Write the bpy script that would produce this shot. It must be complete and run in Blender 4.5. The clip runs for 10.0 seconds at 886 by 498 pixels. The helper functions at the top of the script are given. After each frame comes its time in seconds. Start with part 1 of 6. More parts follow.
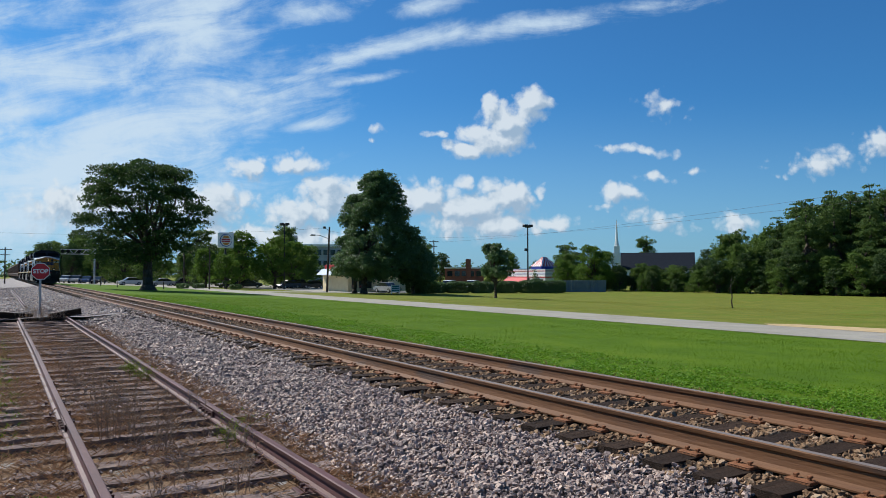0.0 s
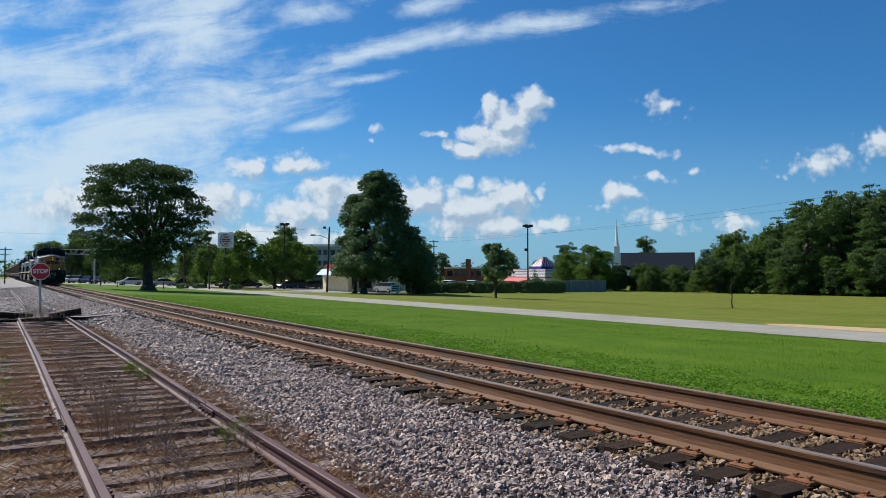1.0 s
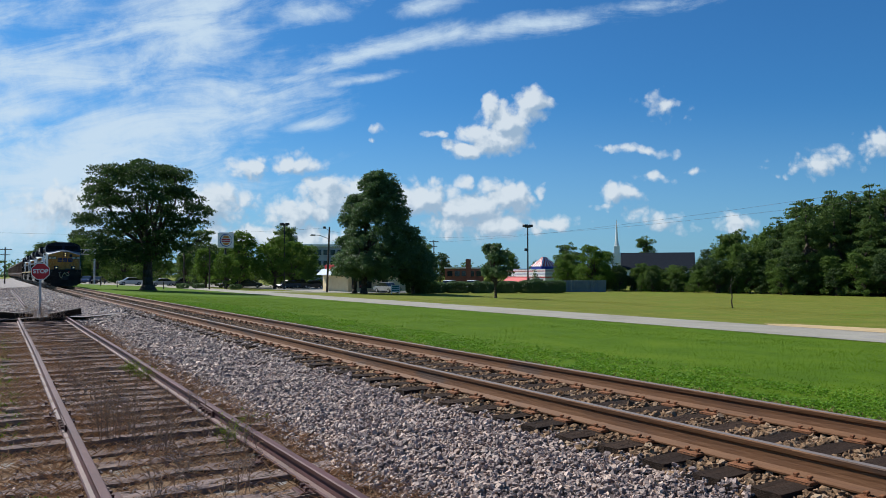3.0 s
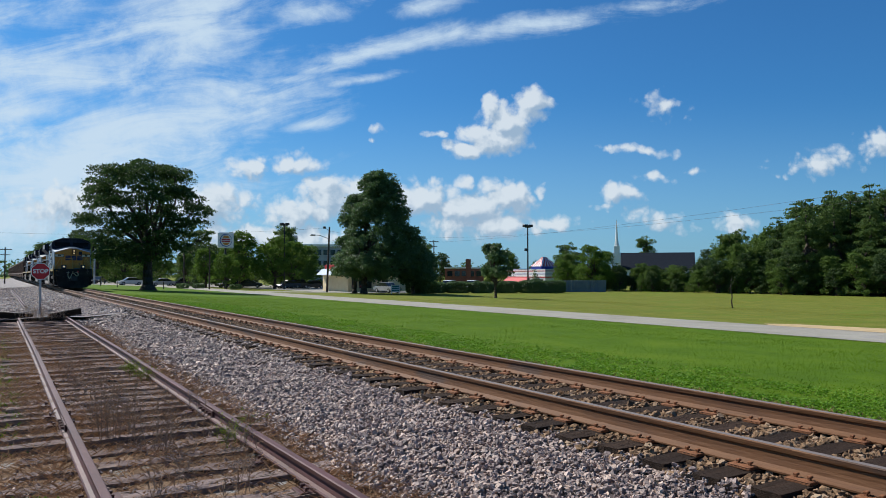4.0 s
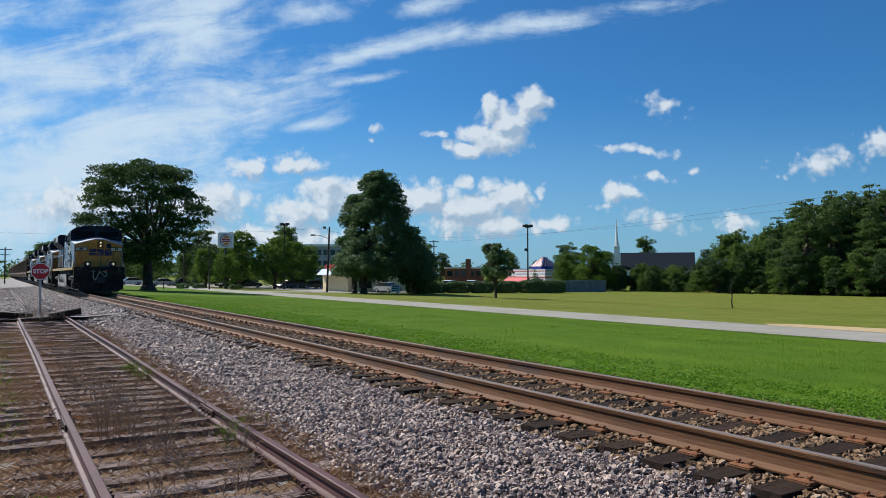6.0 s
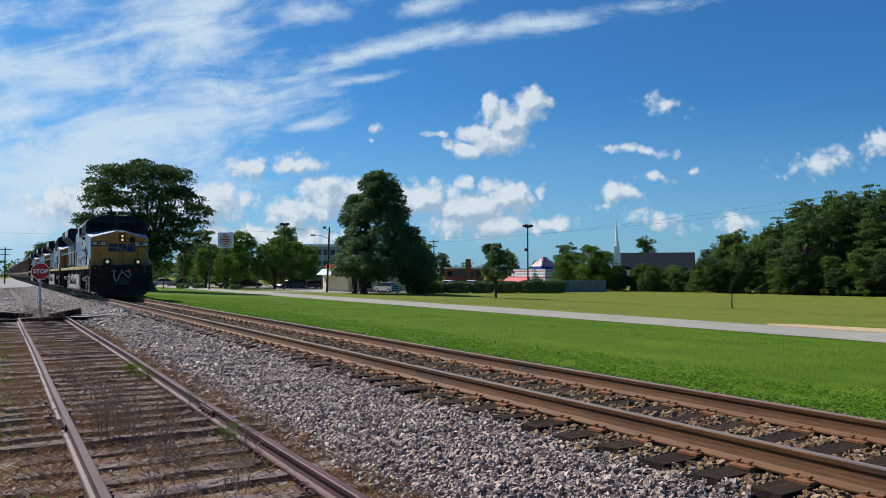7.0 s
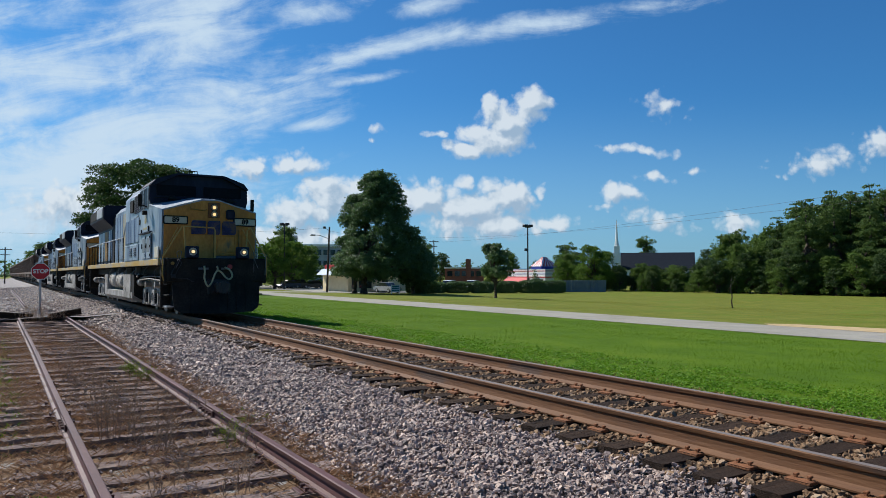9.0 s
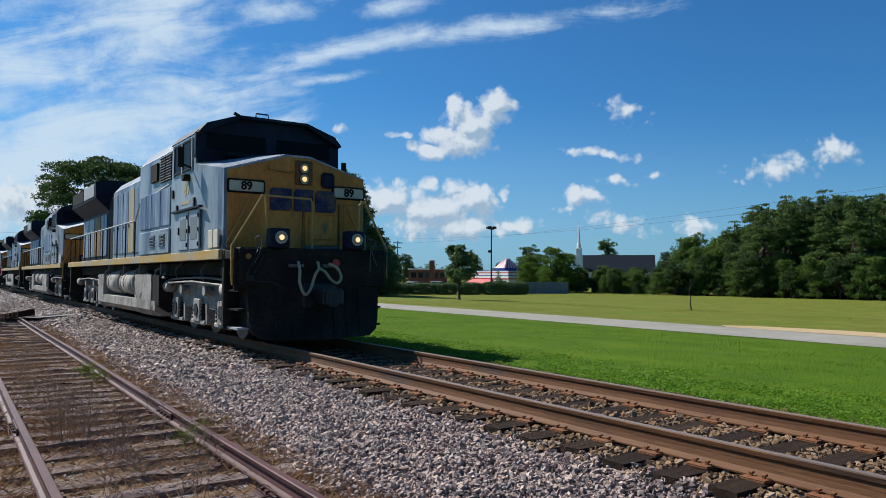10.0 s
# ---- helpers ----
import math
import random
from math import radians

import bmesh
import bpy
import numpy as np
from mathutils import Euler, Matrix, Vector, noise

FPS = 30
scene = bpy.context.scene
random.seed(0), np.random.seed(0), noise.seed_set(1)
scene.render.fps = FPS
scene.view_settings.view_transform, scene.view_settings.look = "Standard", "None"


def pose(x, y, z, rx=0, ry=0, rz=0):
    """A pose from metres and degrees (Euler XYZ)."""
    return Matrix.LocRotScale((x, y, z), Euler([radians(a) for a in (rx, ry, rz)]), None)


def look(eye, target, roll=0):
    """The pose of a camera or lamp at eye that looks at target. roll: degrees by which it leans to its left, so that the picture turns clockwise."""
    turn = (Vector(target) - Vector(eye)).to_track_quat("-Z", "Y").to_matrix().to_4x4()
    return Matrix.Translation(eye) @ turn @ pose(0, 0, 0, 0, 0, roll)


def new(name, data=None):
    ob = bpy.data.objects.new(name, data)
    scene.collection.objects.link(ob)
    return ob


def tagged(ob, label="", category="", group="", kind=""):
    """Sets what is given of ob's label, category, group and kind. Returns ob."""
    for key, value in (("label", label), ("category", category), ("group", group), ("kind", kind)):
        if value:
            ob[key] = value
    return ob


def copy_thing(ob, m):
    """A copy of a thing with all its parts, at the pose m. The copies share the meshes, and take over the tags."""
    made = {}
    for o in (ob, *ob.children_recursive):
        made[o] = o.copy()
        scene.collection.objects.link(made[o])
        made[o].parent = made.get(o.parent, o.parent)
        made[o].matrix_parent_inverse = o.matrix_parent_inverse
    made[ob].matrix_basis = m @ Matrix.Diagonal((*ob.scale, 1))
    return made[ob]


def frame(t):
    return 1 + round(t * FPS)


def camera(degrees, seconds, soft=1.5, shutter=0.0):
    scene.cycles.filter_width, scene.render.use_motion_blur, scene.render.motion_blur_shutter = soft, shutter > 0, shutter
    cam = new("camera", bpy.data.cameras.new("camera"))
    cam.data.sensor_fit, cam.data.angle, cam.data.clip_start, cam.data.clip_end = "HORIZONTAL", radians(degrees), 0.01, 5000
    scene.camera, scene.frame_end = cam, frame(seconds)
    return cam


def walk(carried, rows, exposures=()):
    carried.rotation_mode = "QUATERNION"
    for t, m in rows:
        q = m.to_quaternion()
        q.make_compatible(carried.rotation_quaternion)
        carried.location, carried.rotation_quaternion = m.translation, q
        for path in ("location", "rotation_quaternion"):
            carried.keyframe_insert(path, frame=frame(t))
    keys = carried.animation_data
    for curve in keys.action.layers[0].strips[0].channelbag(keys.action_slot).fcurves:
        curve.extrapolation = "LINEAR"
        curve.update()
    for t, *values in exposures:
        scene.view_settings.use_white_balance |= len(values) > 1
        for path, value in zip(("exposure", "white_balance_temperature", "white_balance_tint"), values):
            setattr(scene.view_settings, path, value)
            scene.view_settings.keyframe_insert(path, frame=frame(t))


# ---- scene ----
cam = camera(62.2, 10.0, soft=0.55)
EYE = (0.0, 0.0, 1.68)
HEADING, TILT = -31.19, 91.98


def held(part_of_pan):
    """The camera in the viewer's hold: it turns to the right with the train at the end."""
    k = part_of_pan
    return pose(*EYE, TILT + 0.11 * k, 0, HEADING - 2.82 * k) @ pose(0, 0, 0, 0, 0, 0.25 * k)


walk(cam, [(0.0, held(0)), (9.7, held(0)), (9.8, held(0.045)), (9.9, held(0.34)), (10.0, held(1.0))],
     exposures=[(0.0, 0.38), (10.0, 0.38)])

# ---- sky and sun ----
SUN_FROM = Vector((-1.9, 4.3, 4.7)).normalized()
sun = new("sun", bpy.data.lights.new("sun", "SUN"))
sun.data.energy, sun.data.angle, sun.data.color = 5.0, radians(0.53), (1.0, 0.965, 0.90)
sun.matrix_world = look((0, 0, 60), Vector((0, 0, 60)) - SUN_FROM)

world = bpy.data.worlds.new("sky")
scene.world = world
world.use_nodes = True
wn, wl = world.node_tree.nodes, world.node_tree.links
wn.clear()


def wmath(op, a, b=None, c=None, clamp=False):
    n = wn.new("ShaderNodeMath")
    n.operation, n.use_clamp = op, clamp
    for i, v in enumerate((a, b, c)):
        if v is None:
            continue
        if isinstance(v, (int, float)):
            n.inputs[i].default_value = v
        else:
            wl.new(v, n.inputs[i])
    return n.outputs[0]


def wvec(op, a, b=None):
    n = wn.new("ShaderNodeVectorMath")
    n.operation = op
    for i, v in enumerate((a, b)):
        if v is None:
            continue
        if isinstance(v, (tuple, list, Vector)):
            n.inputs[i].default_value = tuple(v)
        elif isinstance(v, (int, float)):
            n.inputs[i].default_value = (v, v, v)
        else:
            wl.new(v, n.inputs[i])
    return n.outputs["Value"] if op in ("LENGTH", "DOT_PRODUCT") else n.outputs[0]


def wnoise(v, scale, detail, rough=0.55, warp=0.0):
    n = wn.new("ShaderNodeTexNoise")
    n.noise_dimensions = "3D"
    wl.new(v, n.inputs["Vector"])
    n.inputs["Scale"].default_value, n.inputs["Detail"].default_value = scale, detail
    n.inputs["Roughness"].default_value, n.inputs["Distortion"].default_value = rough, warp
    return n.outputs["Fac"]


def wramp(v, lo, hi):
    n = wn.new("ShaderNodeMapRange")
    n.interpolation_type = "SMOOTHSTEP"
    wl.new(v, n.inputs[0])
    n.inputs[1].default_value, n.inputs[2].default_value = lo, hi
    return n.outputs[0]


def wmix(fac, a, b):
    n = wn.new("ShaderNodeMix")
    n.data_type = "RGBA"
    for i, v in ((0, fac), (6, a), (7, b)):
        if isinstance(v, (tuple, float, int)):
            n.inputs[i].default_value = v
        else:
            wl.new(v, n.inputs[i])
    return n.outputs[2]


way = wn.new("ShaderNodeTexCoord").outputs["Generated"]
sky = wn.new("ShaderNodeTexSky")
sky.sky_type, sky.sun_disc = "NISHITA", False
sky.sun_elevation = math.asin(SUN_FROM.z)
sky.sun_rotation = math.atan2(SUN_FROM.x, SUN_FROM.y)
sky.air_density, sky.dust_density, sky.ozone_density = 1.0, 0.6, 2.2
sky_colour = wvec("MULTIPLY", sky.outputs[0], (0.0245, 0.0675, 0.106))

# the cloud field lies on a far plane square to the bearing of the open side of the lawn
ahead = Vector((math.sin(radians(31.19)), math.cos(radians(31.19)), 0))
aside = Vector((ahead.y, -ahead.x, 0))
depth = wmath("MAXIMUM", wvec("DOT_PRODUCT", way, ahead), 0.05)
in_front = wramp(wvec("DOT_PRODUCT", way, ahead), 0.05, 0.3)
comb = wn.new("ShaderNodeCombineXYZ")
wl.new(wmath("DIVIDE", wvec("DOT_PRODUCT", way, aside), depth), comb.inputs[0])
wl.new(wmath("DIVIDE", wvec("DOT_PRODUCT", way, (0, 0, 1)), depth), comb.inputs[1])
plane = comb.outputs[0]

# heaps of cumulus: bearing, height, half width, half height, density (in hundredths of the distance)
HEAPS = [(6.8, 18.8, 6.2, 3.0, 1.1), (9.0, 21.2, 5.2, 3.2, 1.1), (6.5, 23.0, 2.4, 2.4, 1.1), (12.4, 23.2, 2.6, 3.6, 1.1), (3.0, 17.3, 4.2, 1.7, 1.0), (-1.0, 19.2, 2.2, 1.0, .7),
         (-20, 15.4, 5.0, 2.4, .9), (-27, 14.6, 5.0, 2.0, .7), (-15, 10.5, 7, 4.2, .95), (-11.8, 12.0, 1.8, 2.6, .9), (-20, 8.4, 9, 3.6, .8), (-2.5, 10.0, 5.6, 4.0, 1.1), (3.6, 8.8, 8, 3.8, 1.1),
         (8.6, 10.5, 5.4, 4.0, 1.15), (5.6, 6.6, 13, 2.6, .85), (2.8, 12.6, 1.6, 1.6, .8), (13.8, 11.6, 1.4, 1.6, .6), (15, 7.0, 4.2, 1.7, .75),
         (23.7, 10.9, 4.4, 1.9, .82), (28.8, 13.5, 3.6, 1.2, .68), (30.6, 22.9, 3.8, 2.3, .48), (52, 15.2, 7.2, 2.6, .62), (60, 18.2, 4.6, 2.6, .68),
         (40.5, 7.4, 3.4, 2.6, .66), (29, 7.0, 6.2, 2.4, .62), (26.3, 16.9, 8.4, .9, .5), (-8.5, 20.2, 1.6, 1.2, .5), (-9, 18.4, 1.0, .8, .5),
         (-24, 5.0, 18, 3.0, .9), (-34, 9.5, 12, 4.0, 1.0), (-47, 9, 16, 4.4, .9), (22, 9, 2.6, .8, .4), (34, 14.6, 2.0, .5, .45)]
wobble = wvec("MULTIPLY", wvec("SUBTRACT", (lambda n: (wl.new(plane, n.inputs["Vector"]), n.outputs["Color"])[1])(
    (lambda n: (setattr(n.inputs["Scale"], "default_value", 14.0), setattr(n.inputs["Detail"], "default_value", 3.0), n)[2])(wn.new("ShaderNodeTexNoise"))), (0.5, 0.5, 0.5)), (0.05, 0.035, 0.0))


def heaps(shift):
    at = wvec("ADD", wvec("ADD", plane, wobble), shift)
    total = None
    for cx, cy, rx, ry, dens in HEAPS:
        d = wvec("LENGTH", wvec("MULTIPLY", wvec("SUBTRACT", at, (cx / 100, cy / 100, 0)), (100 / rx, 100 / ry, 0)))
        v = wmath("MULTIPLY_ADD", d, -dens, dens)
        total = v if total is None else wmath("MAXIMUM", total, v)
    return total


def puffs(v, scale):
    n = wn.new("ShaderNodeTexVoronoi")
    wl.new(v, n.inputs["Vector"])
    n.inputs["Scale"].default_value = scale
    return n.outputs["Distance"]


def cloud_depth(step):
    """The thickness of the cumulus at a place shifted by step: heaps, broken by noise and by rounded puffs of two sizes."""
    at = wvec("ADD", wvec("ADD", plane, wobble), step)
    v = wmath("MULTIPLY_ADD", wmath("SUBTRACT", wnoise(wvec("ADD", plane, step), 26.0, 9.0, 0.62), 0.5), 1.15, heaps(step))
    v = wmath("MULTIPLY_ADD", wmath("SUBTRACT", 0.42, puffs(at, 48.0)), 0.42, v)
    return wmath("MULTIPLY_ADD", wmath("SUBTRACT", 0.42, puffs(at, 115.0)), 0.24, v)


thick = cloud_depth((0, 0, 0))
toward_sun = cloud_depth((-0.009, 0.013, 0))
cumulus = wmath("MULTIPLY", wramp(thick, 0.04, 0.52), 0.92)
lit = wramp(wmath("SUBTRACT", thick, toward_sun), -0.34, 0.36)
cumulus_colour = wmix(lit, (0.36, 0.49, 0.64, 1), (0.73, 0.81, 0.88, 1))

# thin high cloud, drawn out along the wind; denser towards the sun
TILTED = radians(9)
turned = wn.new("ShaderNodeMapping")
wl.new(plane, turned.inputs["Vector"])
turned.inputs["Rotation"].default_value = (0, 0, -TILTED)
drawn = wvec("MULTIPLY", turned.outputs[0], (1.0, 3.4, 1.0))
streak = wmath("ADD", wmath("MULTIPLY", wnoise(drawn, 6.5, 10.0, 0.66, 0.6), .7), wmath("MULTIPLY", wnoise(turned.outputs[0], 15.0, 9.0, 0.65), .36))
sep = wn.new("ShaderNodeSeparateXYZ")
wl.new(plane, sep.inputs[0])
# veils: bearing, height, half length, half depth, density
VEILS = [(-4, 36.8, 7, 1.5, .5), (-11, 26.7, 8, .9, .6), (-35, 35, 13, 11, .85), (-53, 28, 30, 9, .72), (-29, 25, 19, 7, .62), (-41, 19.5, 28, 5.5, .9),
         (-57, 22.5, 12, 3, .9), (-52, 15, 32, 8, 1.0), (-29, 21.6, 13, 2.4, .66), (-18.4, 20.5, 6, 1.2, .6), (-56, 9, 36, 9, .9), (-17, 36.5, 9, 3, .6), (28, 37, 12, 1.6, .35), (-70, 30, 30, 30, .55)]
VEILS += [(x, float(np.interp(x, (-26, -13, 0, 17), (25.2, 30.0, 32.9, 35.4))), 8.5, 1.35 + .02 * (x + 26), .66) for x in range(-26, 19, 4)]
veil = None
for cx, cy, rx, ry, dens in VEILS:
    qx, qy = (cx * math.cos(TILTED) + cy * math.sin(TILTED)) / 100, (cy * math.cos(TILTED) - cx * math.sin(TILTED)) / 100
    d = wvec("LENGTH", wvec("MULTIPLY", wvec("SUBTRACT", turned.outputs[0], (qx, qy, 0)), (100 / rx, 100 / ry, 0)))
    v = wmath("MULTIPLY_ADD", d, -dens, dens)
    veil = v if veil is None else wmath("MAXIMUM", veil, v)
veil = wmath("MAXIMUM", veil, -0.4)
cirrus = wramp(wmath("MULTIPLY_ADD", wmath("SUBTRACT", streak, 0.5), 2.4, veil), 0.02, 0.95)
cirrus = wmath("MULTIPLY", cirrus, 0.92)
hazy = wramp(sep.outputs[1], 0.26, -0.02)
hazy = wmath("MULTIPLY", hazy, wmath("MULTIPLY_ADD", sep.outputs[0], -0.3, 0.55, clamp=True))
colour = wmix(hazy, sky_colour, (0.36, 0.58, 0.82, 1))
colour = wmix(wmath("MULTIPLY", cirrus, in_front), colour, (0.62, 0.77, 0.91, 1))
colour = wmix(wmath("MULTIPLY", cumulus, in_front), colour, cumulus_colour)
background = wn.new("ShaderNodeBackground")
wl.new(colour, background.inputs[0])
background.inputs[1].default_value = 0.732
wl.new(background.outputs[0], wn.new("ShaderNodeOutputWorld").inputs[0])

# ---- materials ----
def material(name, colours, rough=0.8, metal=0.0, scale=8.0, detail=6.0, bump=0.3, bump_scale=None, spots=None, island=0.0, obj_random=0.0, stretch=(1, 1, 1), spec=0.4, trans=0.0, worn=0.18):
    """A surface of two or more colours mixed by a coarse and a fine noise, with fine relief. spots: (colour, scale, amount) of stains."""
    m = bpy.data.materials.new(name)
    m.use_nodes = True
    n, l = m.node_tree.nodes, m.node_tree.links
    b = n["Principled BSDF"]
    co = n.new("ShaderNodeTexCoord").outputs["Object"]
    mp = n.new("ShaderNodeMapping")
    l.new(co, mp.inputs[0])
    mp.inputs["Scale"].default_value = stretch
    co = mp.outputs[0]

    def noise_at(s, d=detail):
        t = n.new("ShaderNodeTexNoise")
        l.new(co, t.inputs["Vector"])
        t.inputs["Scale"].default_value, t.inputs["Detail"].default_value = s, d
        return t.outputs["Fac"]

    def calc(op, a, c):
        t = n.new("ShaderNodeMath")
        t.operation = op
        for i, v in enumerate((a, c)):
            if isinstance(v, (int, float)):
                t.inputs[i].default_value = v
            else:
                l.new(v, t.inputs[i])
        return t.outputs[0]

    big, fine = noise_at(scale), noise_at(scale * 9)
    f = calc("ADD", calc("MULTIPLY", big, 0.62), calc("MULTIPLY", fine, 0.38))
    if island:
        g = n.new("ShaderNodeNewGeometry").outputs["Random Per Island"]
        f = calc("ADD", calc("MULTIPLY", f, 1 - island), calc("MULTIPLY", g, island))
    if obj_random:
        g = n.new("ShaderNodeObjectInfo").outputs["Random"]
        f = calc("ADD", calc("MULTIPLY", f, 1 - obj_random), calc("MULTIPLY", g, obj_random))
    r = n.new("ShaderNodeValToRGB")
    l.new(f, r.inputs[0])
    e = r.color_ramp.elements
    spread = 0.5 if (island or obj_random) else worn
    k = len(colours)
    e[0].position, e[1].position = 0.5 - spread * (0.9 if island or obj_random else 1), 0.5 + spread * (0.9 if island or obj_random else 1)
    e[0].color, e[1].color = (*colours[0], 1), (*colours[-1], 1)
    for i in range(1, k - 1):
        q = e.new(e[0].position + (0.5 + spread - e[0].position) * i / (k - 1))
        q.color = (*colours[i], 1)
    col = r.outputs[0]
    if spots:
        sc, ss, amount = spots
        mr = n.new("ShaderNodeMapRange")
        l.new(noise_at(ss), mr.inputs[0])
        mr.inputs[1].default_value, mr.inputs[2].default_value = 0.64 - amount * 0.3, 0.72 - amount * 0.3
        mx = n.new("ShaderNodeMix")
        mx.data_type = "RGBA"
        l.new(mr.outputs[0], mx.inputs[0])
        l.new(col, mx.inputs[6])
        mx.inputs[7].default_value = (*sc, 1)
        col = mx.outputs[2]
    l.new(col, b.inputs["Base Color"])
    b.inputs["Roughness"].default_value, b.inputs["Metallic"].default_value = rough, metal
    b.inputs["Specular IOR Level"].default_value = spec
    if trans:
        b.inputs["Transmission Weight"].default_value = 0
        t = n.new("ShaderNodeBsdfTranslucent")
        l.new(col, t.inputs[0])
        mx = n.new("ShaderNodeMixShader")
        mx.inputs[0].default_value = trans
        l.new(b.outputs[0], mx.inputs[1])
        l.new(t.outputs[0], mx.inputs[2])
        l.new(mx.outputs[0], n["Material Output"].inputs[0])
    if bump:
        bp = n.new("ShaderNodeBump")
        l.new(noise_at(bump_scale or scale * 6), bp.inputs["Height"])
        bp.inputs["Strength"].default_value, bp.inputs["Distance"].default_value = bump, 0.02
        l.new(bp.outputs[0], b.inputs["Normal"])
    return m


def glow(name, colour, strength):
    m = bpy.data.materials.new(name)
    m.use_nodes = True
    b = m.node_tree.nodes["Principled BSDF"]
    b.inputs["Base Color"].default_value = (*colour, 1)
    b.inputs["Emission Color"].default_value, b.inputs["Emission Strength"].default_value = (*colour, 1), strength
    return m


